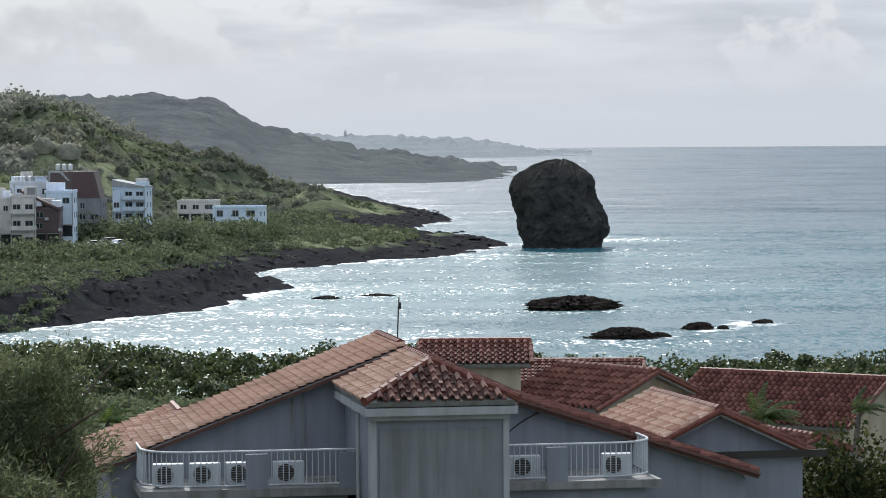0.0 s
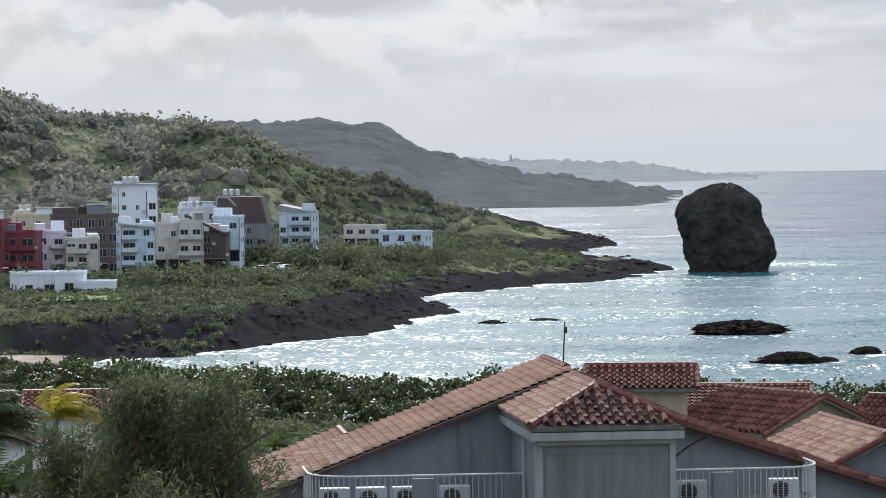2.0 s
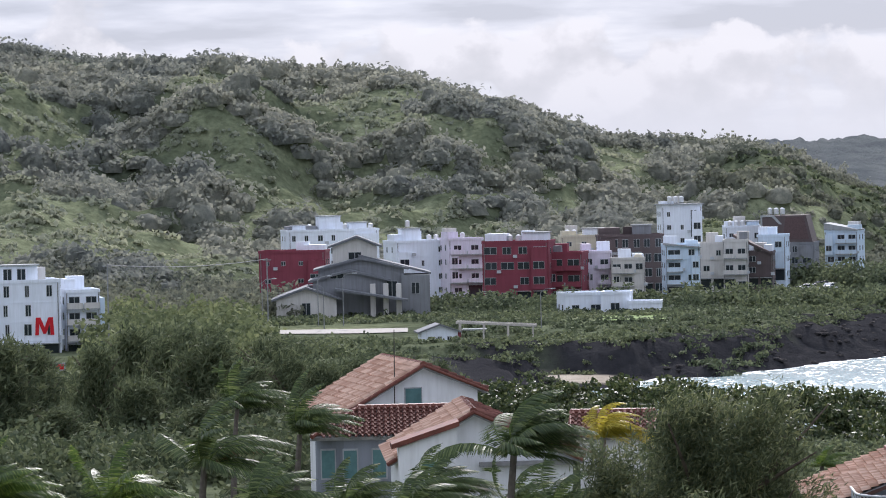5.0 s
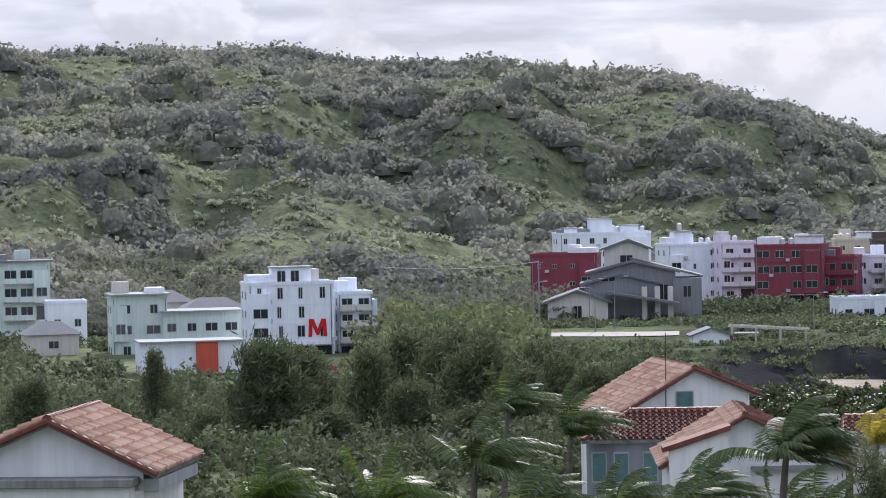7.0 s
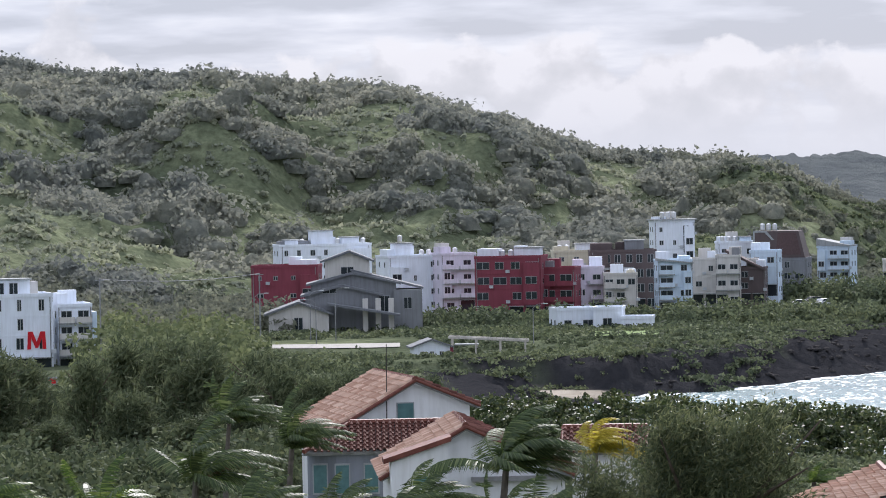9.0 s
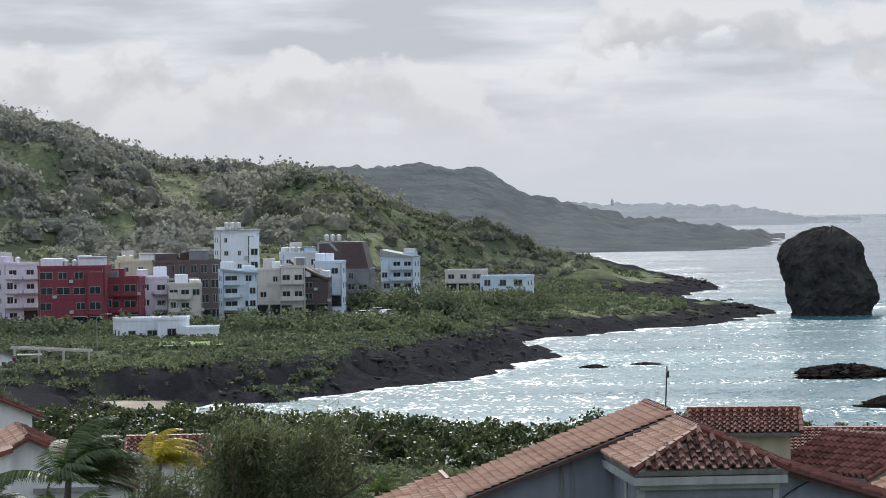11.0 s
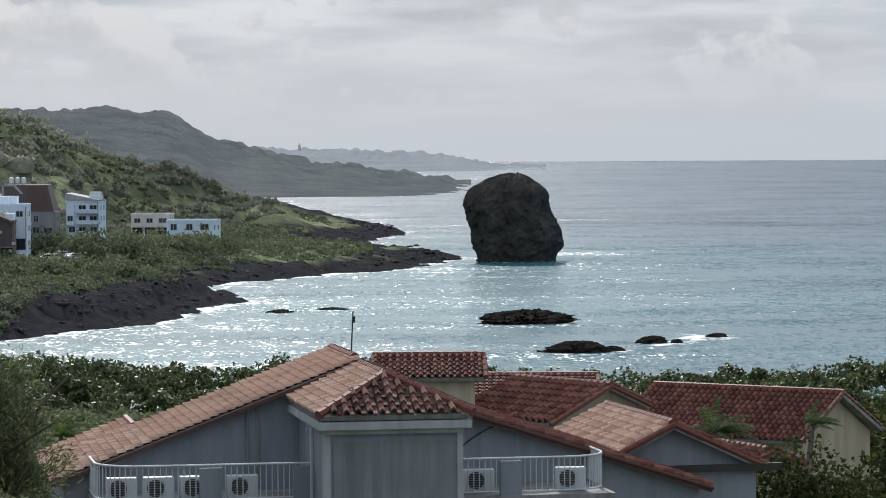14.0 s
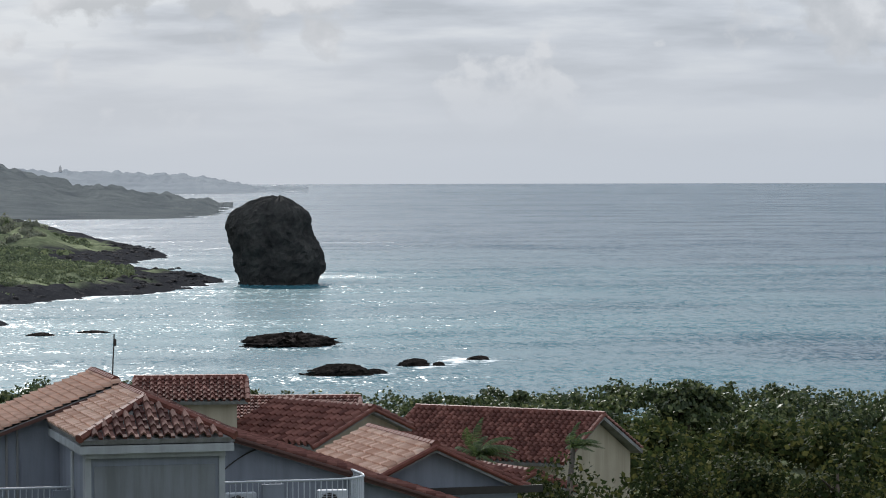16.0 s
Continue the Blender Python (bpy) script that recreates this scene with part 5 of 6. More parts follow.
penthouse(h, 1, 3.6, 2, 6, 18.2, 19.6, "v_blue")
tanks(m, 18.2, [(-3, 2), (-1.6, 2), (-0.2, 2)])
block("pale blue-white house at the end of the row", 6.86, 702, 6.2, 16.6, 7, 9, "v_blue", 3, 2, -6)
h, m = block("grey modern hotel with a slanting reddish upper block", 6.55, 722, 11.4, 14.4, 7, 12, "v_grey", 3, 4, -6, win=(1.4, 1.6))
part("upper_block", prismed([(-6.0, 14.98), (5.4, 14.98), (4.0, 21.0), (-6.0, 21.0)], -0.2, 11), MAT["v_brown"], h, "brown upper storeys with a slanting end")
part("red_panel", prismed([(-1.2, 15.6), (4.6, 15.6), (3.5, 20.6), (-0.6, 20.6)], -0.26, -0.204), simple("oxide_panel", (0.12, 0.08, 0.08), 0.7), h, "oxide red cladding")
part("white_frame", prismed([(-6.2, 15.2), (-5.8, 15.2), (-5.8, 20.7), (-3.6, 20.7), (-2.0, 19.0), (-1.4, 19.0), (-3.2, 21.1), (-6.2, 21.1)], -0.34, -0.264), MAT["trim"], h, "white roof frame")
tanks(m, 21.0, [(-4.4, 3), (-3.0, 3), (-1.6, 3)])
h, m = block("pale blue house with balconies facing the sea", 5.62, 742, 7.6, 16.6, 9, 10, "v_blue", 3, 3, -10, balcony=(1, 2))
part("sloped_roof", prismed([(-3.9, 17.2), (3.9, 16.9), (3.9, 17.2), (-3.9, 18.8)], -0.3, 9), MAT["trim"], h)
block("white and blue villa near the shore", 3.72, 792, 11.6, 10.7, 5.0, 9, "v_blue", 2, 3, -14, win=(1.6, 1.6))
block("flat-roofed white villa wing among bushes", 4.42, 806, 9.6, 12.0, 7, 8, "v_beige", 2, 3, -10, win=(1.6, 1.2))
h, m = block("low white house with arched openings in front of the row", 10.2, 592, 7.6, 8.6, 4.5, 8, "v_white", 1, 2, 12, win=(1.4, 1.2))
block("low white annex with an arched window", 9.66, 590, 5.4, 8.7, 4.5, 8, "v_white", 1, 1, -4, win=(2.2, 1.5))
block("low whitewashed wall house among shrubs", 9.15, 588, 6.0, 7.0, 4, 6, "v_white", 1, 2, -4)


def hall():
    """Grey community hall with tiers of curved gables."""
    az, d = 14.36, 590
    m = pose(*spot(az, d, 0), 0, 0, az)
    h = thing("village_hall", "grey hall with stacked gabled roofs and columns", "hall", m, "houses of the village")

    def tier(x0, x1, y0, y1, zb, ze, rise, mat="v_grey", peak=0.5):
        xm = x0 + (x1 - x0) * peak
        part("tier_wall", prismed([(x0, zb), (x1, zb), (x1, ze), (xm, ze + rise), (x0, ze)], y0, y1), MAT[mat], h)
        bm = bmesh.new()
        prism(bm, [(x0 - 0.9, ze - 0.25), (xm, ze + rise + 0.05), (x1 + 0.9, ze - 0.25), (x1 + 0.9, ze + 0.15), (xm, ze + rise + 0.5), (x0 - 0.9, ze + 0.15)], y0 - 0.8, y1 + 0.4)
        part("tier_roof", bm, MAT["v_roof"], h, "dark grey roof with thick edges")
    tier(-14.3, -3.2, 0, 14, 2.5, 9.0, 1.9, "v_beige")
    tier(-7.5, 6.0, 4, 16, 2.5, 12.2, 1.6)
    tier(-6.5, 9.5, 7, 18, 2.5, 14.2, 1.8)
    tier(-3.8, 4.6, 10, 18, 2.5, 18.4, 1.6, "v_beige", 0.55)
    part("long_roof", prismed([(1.0, 16.6), (14.6, 13.0), (14.6, 13.4), (1.0, 17.0)], 8, 18), MAT["v_roof"], h)
    part("side_wing", boxed(9.0, 14.3, 6, 17, 2.5, 13.0), MAT["v_grey"], h)
    for x in (3.6, 6.0, 8.4):
        part("column", boxed(x - 0.5, x + 0.5, 1.4, 2.4, 2.5, 11.6, 0.05), MAT["v_beige"], h, "square pale column")
    part("portico", prismed([(-3.4, 10.6), (10.0, 8.3), (10.0, 8.7), (-3.4, 11.0)], -1.5, 3.5), MAT["v_roof"], h)
    for x, z, w, hh, y in ((-8.8, 5.2, 1.6, 3.2, 0), (-3.0, 12.6, 2.6, 1.0, 4), (0.4, 16.0, 2.4, 1.4, 10), (7.2, 9.0, 2.0, 3.0, 4.2), (11.6, 9.4, 1.5, 2.2, 6)):
        add_window(h, Matrix.Translation((x, y - 0.01, z)), w, hh)
    part("base_band", boxed(-14.35, -3.1, -0.06, -0.005, 2.5, 5.0), MAT["v_grey"], h, "darker stone base")


hall()
# the four-storey guest house with a big red letter
h, m = block("white four-storey guest house with a red letter M", 20.36, 488, 13.2, 16.2, 4.5, 10, "v_white", 4, 4, 7, win=(0.85, 1.9))
penthouse(h, -2.6, 3.4, 1.5, 6, 16.2, 18.8, "v_white")
for x in (-1.2, 0.9):
    add_window(h, Matrix.Translation((x, 1.49, 16.5)), 1.3, 1.9)
q = [(0, 0), (0.55, 0), (0.62, 1.75), (1.25, 0.2), (1.65, 0.2), (2.28, 1.75), (2.35, 0), (2.9, 0), (2.75, 2.7), (2.05, 2.7), (1.45, 1.15), (0.85, 2.7), (0.15, 2.7)]
part("letter", prismed([(2.6 + x, 8.25 + z) for x, z in q], -0.16, -0.06), MAT["sign_red"], h, "large red letter M")
h2, m2 = block("white balconied end of the guest house", 19.2, 492, 5.2, 14.4, 4.5, 10, "v_white", 4, 2, 7, balcony=(0, 1))
part("blue_wall", boxed(2.7, 3.4, 0.2, 9, 2, 13.6), MAT["v_blue"], h2, "blue side wall")
h, m = block("pale cream flat-roofed house", 23.06, 502, 8.6, 14.2, 4.5, 10, "v_mint", 3, 2, 5, win=(1.6, 1.4))
part("roof_slab", boxed(-4.8, 4.8, -0.8, 10, 14.76, 15.0), MAT["trim"], h)
h, m = block("cream two-storey house with long flat roof", 21.95, 502, 12.4, 11.4, 4.5, 10, "v_mint", 2, 4, 5, win=(1.9, 1.3))
part("roof_slab", boxed(-6.5, 6.5, -0.8, 10, 11.96, 12.2), MAT["trim"], h)
h, m = block("white shop with blue windows and an orange-red pillar", 22.15, 442, 14.2, 9.4, 4.0, 8, "v_white", 1, 4, 6, win=(1.5, 2.0))
part("red_pillar", boxed(0.6, 3.6, -0.5, 1.0, 2, 10.0), MAT["v_orange"], h, "orange-red pillar")
part("red_base", boxed(-4.6, 5.0, -0.3, -0.004, 1.5, 5.2), MAT["v_orange"], h, "red base wall")
part("roof_slab", boxed(-7.3, 7.3, -0.7, 8, 9.96, 10.15), MAT["trim"], h)
h, m = block("grey-green three-storey house with pillared balconies", 25.2, 562, 11, 18.6, 9, 10, "v_mint", 3, 4, 4, win=(1.4, 1.6), balcony=(1, 2))
part("roof_slab", boxed(-6, 6, -0.8, 10, 19.16, 19.5), MAT["v_roof"], h)
block("small white flat house behind bare poles", 24.35, 542, 6.6, 12.4, 7, 8, "v_white", 1, 2, 4)
for az, d, w, z, lab in ((22.6, 530, 9, 14.6, "old grey hip-roofed village house"), (21.7, 524, 11, 13.4, "old brown-roofed village house"), (24.6, 505, 8, 10.8, "low house with a rusty roof")):
    mm = pose(*spot(az, d, 0), 0, 0, az + 10)
    hh = thing("village_house", lab, "house", mm, "houses of the village")
    part("wall", boxed(-w / 2, w / 2, 0, 7, 3.5, z - 2), MAT["v_beige"], hh)
    bm = bmesh.new()
    vs = [bm.verts.new(c) for c in ((-w / 2 - 0.5, -0.5, z - 2), (w / 2 + 0.5, -0.5, z - 2), (w / 2 + 0.5, 7.5, z - 2), (-w / 2 - 0.5, 7.5, z - 2), (-w / 5, 3.5, z), (w / 5, 3.5, z))]
    for f in ((0, 1, 5, 4), (1, 2, 5), (2, 3, 4, 5), (3, 0, 4), (3, 2, 1, 0)):
        bm.faces.new([vs[i] for i in f])
    part("roof", bm, MAT["v_roof"], hh)
    add_window(hh, Matrix.Translation((0, -0.002, z - 4.2)), 1.6, 1.2)


# sign board, beach hut and pergola by the cove
def signboard():
    m = pose(*spot(19.81, 420, 0), 0, 0, 24)
    s = thing("signboard", "white roadside signboard with red writing", "sign", m)
    part("board", boxed(-2.0, 2.0, -0.1, 0.1, 6.0, 7.6, 0.02), MAT["trim"], s)
    part("band", boxed(-1.8, 1.8, -0.13, -0.104, 6.75, 7.4), MAT["sign_red"], s, "band of red writing")
    for x in (-1.7, 1.7):
        part("post", rodded((x, 0, 3.5), (x, 0, 6.0), 0.08), MAT["metal"], s)


signboard()


def beach_hut():
    m = pose(*spot(12.83, 520, 0.6), 0, 0, 20)
    s = thing("beach_hut", "white gabled beach hut with red corner posts", "hut", m)
    part("wall", prismed([(-3.0, 1.5), (3.0, 1.5), (3.0, 5.2), (0, 6.2), (-3.0, 5.2)], 0, 5), MAT["v_white"], s)
    part("roof", prismed([(-3.6, 4.95), (0, 6.2), (3.6, 4.95), (3.6, 5.2), (0, 6.5), (-3.6, 5.2)], -0.5, 5.5), MAT["v_roof"], s)
    part("corner_post", boxed(3.0, 3.5, -0.1, 0.5, 1.5, 5.0), MAT["v_red"], s, "red corner post")
    for x in (-1.6, 0, 1.6):
        add_window(s, Matrix.Translation((x, -0.01, 3.6)), 0.7, 0.8)
    m = pose(*spot(11.8, 530, 0), 0, 0, 10)
    p = thing("pergola", "long pale pergola frame beside the beach hut", "pergola", m)
    for x in (-6.2, -2.2, 1.8, 6.0):
        for y in (0, 4):
            part("post", boxed(x - 0.14, x + 0.14, y - 0.14, y + 0.14, 1.5, 6.2 - 0.06 * x), MAT["concrete"], p)
    for y in (0, 4):
        part("beam", prismed([(-6.8, 6.6), (6.6, 5.8), (6.6, 6.15), (-6.8, 6.95)], y - 0.2, y + 0.2), MAT["concrete"], p)
    part("canopy", boxed(-5.8, -1.8, 0.4, 3.6, 5.4, 5.6), MAT["trim"], p, "small white canopy")
    f = thing("beach_fence", "pale post and rail fence above the cove", "fence", pose(*spot(11.3, 515, 0), 0, 0, 12))
    for k in range(16):
        part("post", boxed(-8 + k - 0.08, -8 + k + 0.08, -0.08, 0.08, 1.0, 3.5), MAT["concrete"], f)
    for z in (2.6, 3.3):
        part("rail", boxed(-8.2, 7.4, -0.05, 0.05, z, z + 0.16), MAT["concrete"], f)


beach_hut()


def lighthouse():
    s = thing("lighthouse", "tiny pale lighthouse on the far cape", "lighthouse", pose(*spot(1.74, 3890, 22)))
    part("tower", rodded((0, 0, -6), (0, 0, 6), 2.2, 1.6, 12), MAT["v_beige"], s)
    part("lantern", rodded((0, 0, 6.0), (0, 0, 8.2), 1.2, 0.4, 10), MAT["v_beige"], s)


lighthouse()
# road, car park and lawn lie on the plain
def flat_patch(name, label, pts, mat, lift):
    """A slab that follows the ground between four corners."""
    P = np.array([spot(a, d)[:2] for a, d in pts])
    n = 24
    V = []
    for i in range(n + 1):
        for j in range(n + 1):
            u, v = i / n, j / n
            x, y = (P[0] * (1 - u) + P[1] * u) * (1 - v) + (P[3] * (1 - u) + P[2] * u) * v
            V.append((x, y, 0))
    V = np.array(V)
    V[:, 2] = land_height(V[:, 0], V[:, 1]) + lift
    i = np.arange((n + 1) ** 2).reshape(n + 1, n + 1)
    F = np.stack([i[:-1, :-1], i[1:, :-1], i[1:, 1:], i[:-1, 1:]], -1).reshape(-1, 4)
    ob = new(name, mesh_np(name, V, F, mat))
    return tagged(ob, label, name, kind="structure")


flat_patch("road", "sunlit concrete road by the village hall", [(16.8, 534), (13.4, 540), (13.4, 546), (16.8, 545)], MAT["road_mat"], 0.15)
flat_patch("pavement", "pale concrete car park by the sea", [(6.75, 690), (6.0, 690), (6.0, 716), (6.75, 716)], MAT["concrete"], 0.7)
flat_patch("lawn", "small bright mown lawn above the shore", [(9.9, 545), (8.75, 545), (8.75, 562), (9.9, 562)], MAT["lawn"], 0.5)


def parked_car(m, col, label):
    c = thing("parked_car", label, "car", m, "cars in the car park")
    part("body", prismed([(-2.1, 0.35), (2.1, 0.35), (2.1, 0.9), (1.2, 1.0), (0.7, 1.45), (-1.3, 1.45), (-1.9, 0.95), (-2.1, 0.9)], -0.85, 0.85), simple("car_paint", col, 0.3, 0.1), c)
    part("side_glass", prismed([(1.0, 1.0), (0.62, 1.38), (-1.2, 1.38), (-1.65, 1.0)], -0.87, 0.87), MAT["glass"], c)
    for x in (-1.35, 1.35):
        for y in (-0.86, 0.7):
            part("wheel", rodded((x, y, 0.33), (x, y + 0.16, 0.33), 0.33, None, 12), MAT["iron"], c)


for k, (az, d, col, lab) in enumerate(((6.85, 696, (0.6, 0.6, 0.62), "silver car in the car park"), (6.2, 688, (0.7, 0.7, 0.7), "white car in the car park"), (5.95, 700, (0.08, 0.08, 0.09), "dark car in the car park"), (5.8, 694, (0.65, 0.66, 0.68), "pale parked car beside shrubs"))):
    p = spot(az, d)
    p.z = float(land_height(p.x, p.y)) + 0.72
    parked_car(pose(*p, 0, 0, 20 * k), col, lab)


def street_lamp(az, d, hgt, side):
    p = spot(az, d)
    z = float(land_height(p.x, p.y))
    s = thing("street_lamp", "tall grey street lamp with a curved arm", "street lamp", pose(p.x, p.y, z, 0, 0, az), "street lamps along the road")
    part("pole", rodded((0, 0, 0), (0, 0, hgt), 0.1, 0.06), MAT["metal"], s)
    bm = bmesh.new()
    rod(bm, (0, 0, hgt), (0.8 * side, 0, hgt + 0.6), 0.06, 0.05)
    rod(bm, (0.8 * side, 0, hgt + 0.6), (2.0 * side, 0, hgt + 0.7), 0.05, 0.05)
    part("arm", bm, MAT["metal"], s)
    part("lamp_head", boxed(min(1.7 * side, 2.5 * side), max(1.7 * side, 2.5 * side), -0.15, 0.15, hgt + 0.6, hgt + 0.75), MAT["rail"], s)


for az, d, hgt, side in ((15.0, 560, 8, 1), (14.55, 556, 8.5, 1), (14.9, 548, 7, -1), (16.0, 552, 8, 1), (11.0, 540, 6, 1)):
    street_lamp(az, d, hgt, side)

# ---- trees and hedges nearby ----
rng = np.random.RandomState(77)


def trunk_mesh(hgt, r, rng, limbs=5, lean=0.0):
    bm = bmesh.new()
    p = Vector((0, 0, -0.3))
    for k in range(5):
        q = p + Vector((lean * hgt / 5 + rng.uniform(-0.1, 0.1) * hgt / 8, rng.uniform(-0.1, 0.1) * hgt / 8, hgt * 0.75 / 5 + 0.06))
        rod(bm, p, q, r * (1 - k * 0.16), r * (1 - (k + 1) * 0.16), 7)
        if k > 1:
            for _ in range(limbs // 2):
                a = rng.uniform(0, math.tau)
                rod(bm, q, q + Vector((math.cos(a) * hgt * 0.22, math.sin(a) * hgt * 0.22, hgt * rng.uniform(0.1, 0.22))), r * 0.35, r * 0.08, 5)
        p = q
    return bm


def broad_tree(label, p, top, wide, mat, leaf, count, name="broadleaf_tree", lobes=14, base_gap=0.25, group=""):
    """A rounded broadleaf tree: trunk with limbs and a crown of single leaves in lobes."""
    hgt = top - p.z
    t = thing(name, label, "tree", pose(*p), group)
    part("trunk", trunk_mesh(hgt * 0.8, 0.05 * hgt ** 0.8, rng), MAT["bark"], t)
    C = np.array([[0, 0, hgt * base_gap]])
    VF = crowns(C, np.array([wide / 2]), np.array([hgt * (1 - base_gap) * 0.82]), count, leaf, rng, lobes, 1.5)
    cr = new("crown", mesh_np("crown", *VF, MAT[mat]))
    cr.parent = t
    return t


def needle_tree(label, p, top, wide, count, group="", mat="casuarina", name="casuarina_tree", leaf=0.16):
    """A casuarina: plumes of thin drooping needle sprays on rising limbs."""
    hgt = top - p.z
    t = thing(name, label, "tree", pose(*p), group)
    part("trunk", trunk_mesh(hgt, 0.022 * hgt, rng, 6), MAT["bark"], t)
    plumes = 60
    h = rng.uniform(0.15, 1.0, plumes) ** 0.7
    a = rng.uniform(0, math.tau, plumes)
    rad = wide / 2 * np.clip(1.25 - h ** 2.2, 0.28, 1) * rng.uniform(0.35, 1.05, plumes)
    tip = np.stack([np.cos(a) * rad, np.sin(a) * rad, h * hgt], 1)
    root = tip * [0.25, 0.25, 1] - [0, 0, 0.16 * hgt]
    k = rng.randint(0, plumes, count)
    s = rng.uniform(0, 1, count) ** 0.7
    spread = (0.035 * wide + 0.07 * wide * (1 - s))[:, None]
    P = root[k] + (tip - root)[k] * s[:, None] + rng.normal(size=(count, 3)) * spread
    P[:, 2] = np.maximum(P[:, 2], 0.2)
    d = (tip - root)[k]
    d /= np.linalg.norm(d, axis=1)[:, None]
    VF = leaf_quads(P, leaf * rng.uniform(0.7, 1.4, count), 0.2, rng, 6.0, d * 0.9 + [0.55, 0, 0.1])
    cr = new("crown", mesh_np("crown", *VF, MAT[mat]))
    cr.parent = t
    return t


def palm(label, p, crown_z, reach, wind=0.9, fronds=17, mat="palm", lean=0.05, name="coconut_palm", seed=0, trunk_r=0.13, droop=1.0):
    """A palm in the wind: ringed trunk, arching fronds that stream to one side."""
    r = np.random.RandomState(seed)
    hgt = crown_z - p.z
    t = thing(name, label, "palm", pose(*p))
    bm = bmesh.new()
    a = Vector((0, 0, -0.2))
    for k in range(9):
        b = Vector((lean * hgt * ((k + 1) / 9) ** 2, 0, hgt * (k + 1) / 9))
        rod(bm, a, b, trunk_r * (1.25 - 0.06 * k), trunk_r * (1.15 - 0.06 * k), 8)
        a = b
    part("trunk", bm, MAT["palm_bark"], t)
    for k in range(fronds):
        ang = k * 2.39996 + r.uniform(-0.2, 0.2)
        rise = r.uniform(0.4, 2.6)
        ln = reach * r.uniform(0.85, 1.1)
        d = Vector((math.cos(ang), math.sin(ang), rise)).normalized()
        pos, steps = a.copy(), 14
        spine = [pos.copy()]
        for s in range(steps):
            d = (d + Vector((0.11 * wind, 0.03 * wind, -0.10 * droop))).normalized()
            pos = pos + d * (ln / steps)
            spine.append(pos.copy())
        V, F = [], []
        for s in range(1, steps):
            for sub in (0, 0.17, 0.34, 0.5, 0.67, 0.84):
                c = spine[s].lerp(spine[s + 1], sub)
                tang = (spine[s + 1] - spine[s]).normalized()
                side = tang.cross(Vector((0, 0, 1)))
                side = side.normalized() if side.length > 0.05 else Vector((1, 0, 0))
                w = ln * 0.21 * math.sin(math.pi * min(1, (s + sub) / steps * 0.93 + 0.1)) ** 0.6
                for sg in (-1, 1):
                    out = (side * sg * 0.75 + tang * 0.55 + Vector((0.35 * wind, 0.05, -0.42 - 0.3 * r.uniform()))).normalized()
                    q = c + out * w * r.uniform(0.8, 1.1)
                    hw = tang * (0.0075 * reach)
                    n0 = len(V)
                    m = c.lerp(q, 0.5) + Vector((0, 0, 0.03 * w))
                    V += [c - hw * 0.6, c + hw * 0.6, m + hw, q, m - hw]
                    F += [(n0, n0 + 1, n0 + 2, n0 + 4), (n0 + 4, n0 + 2, n0 + 3, n0 + 3)]
        me = bpy.data.meshes.new("frond")
        me.from_pydata(V, [], [f if f[2] != f[3] else f[:3] for f in F])
        me.materials.append(MAT[mat] if not (mat == "palm" and k == 16) else MAT["palm_dry"])
        fr = new("frond", me)
        fr.parent = t
        bm = bmesh.new()
        for s in range(0, steps, 2):
            rod(bm, spine[s], spine[min(s + 2, steps)], 0.007 * reach * (1 - s / steps * 0.8), 0.007 * reach * (1 - (s + 2) / steps * 0.8), 4)
        st = part("midrib", bm, MAT["bright"] if mat != "palm_yellow" else MAT["palm_yellow"], fr)
    return t


def on_land(az, d):
    p = spot(az, d)
    p.z = float(land_height(p.x, p.y))
    return p


# hedge of sea grape between the gardens and the shore
HEDGE_AZ = [-40, -13.0, -10.3, -8.3, -7.3, -6.2, -4.0, -2.2, -0.8, 1.9, 3.6, 5.2, 7.2, 9.2, 11.6, 14.5]
HEDGE_EL = [-4.05, -4.0, -3.94, -3.86, -4.02, -4.08, -4.1, -4.08, -3.80, -3.84, -3.98, -3.80, -3.67, -3.55, -3.55, -3.7]


def hedge_rows(n, az0, az1, d0, d1, leaves, leaf, drop):
    az, d = rng.uniform(az0, az1, n), rng.uniform(d0, d1, n)
    top = EYE + d * np.tan(np.radians(np.interp(az, HEDGE_AZ, HEDGE_EL))) - drop * (d1 - d) / (d1 - d0) * rng.uniform(0.4, 1, n) + rng.normal(size=n) * 0.3
    R = rng.uniform(0.9, 1.9, n)
    H = R * rng.uniform(0.8, 1.1, n)
    C = np.stack([-d * np.sin(np.radians(az)), d * np.cos(np.radians(az)), top - H * 1.05], 1)
    return crowns(C, R, H, leaves, leaf, rng, 7, 1.25)


stuff_mesh("sea_grape_hedge", "glossy green sea grape hedge along the shore", "hedge", hedge_rows(620, -14, 14, 196, 222, 260, 0.24, 3.6), MAT["hedge"])
stuff_mesh("sea_grape_fringe", "loose twigs and leaves on top of the hedge", "hedge", hedge_rows(420, -14, 13, 214, 224, 70, 0.22, 0.3), MAT["hedge"])
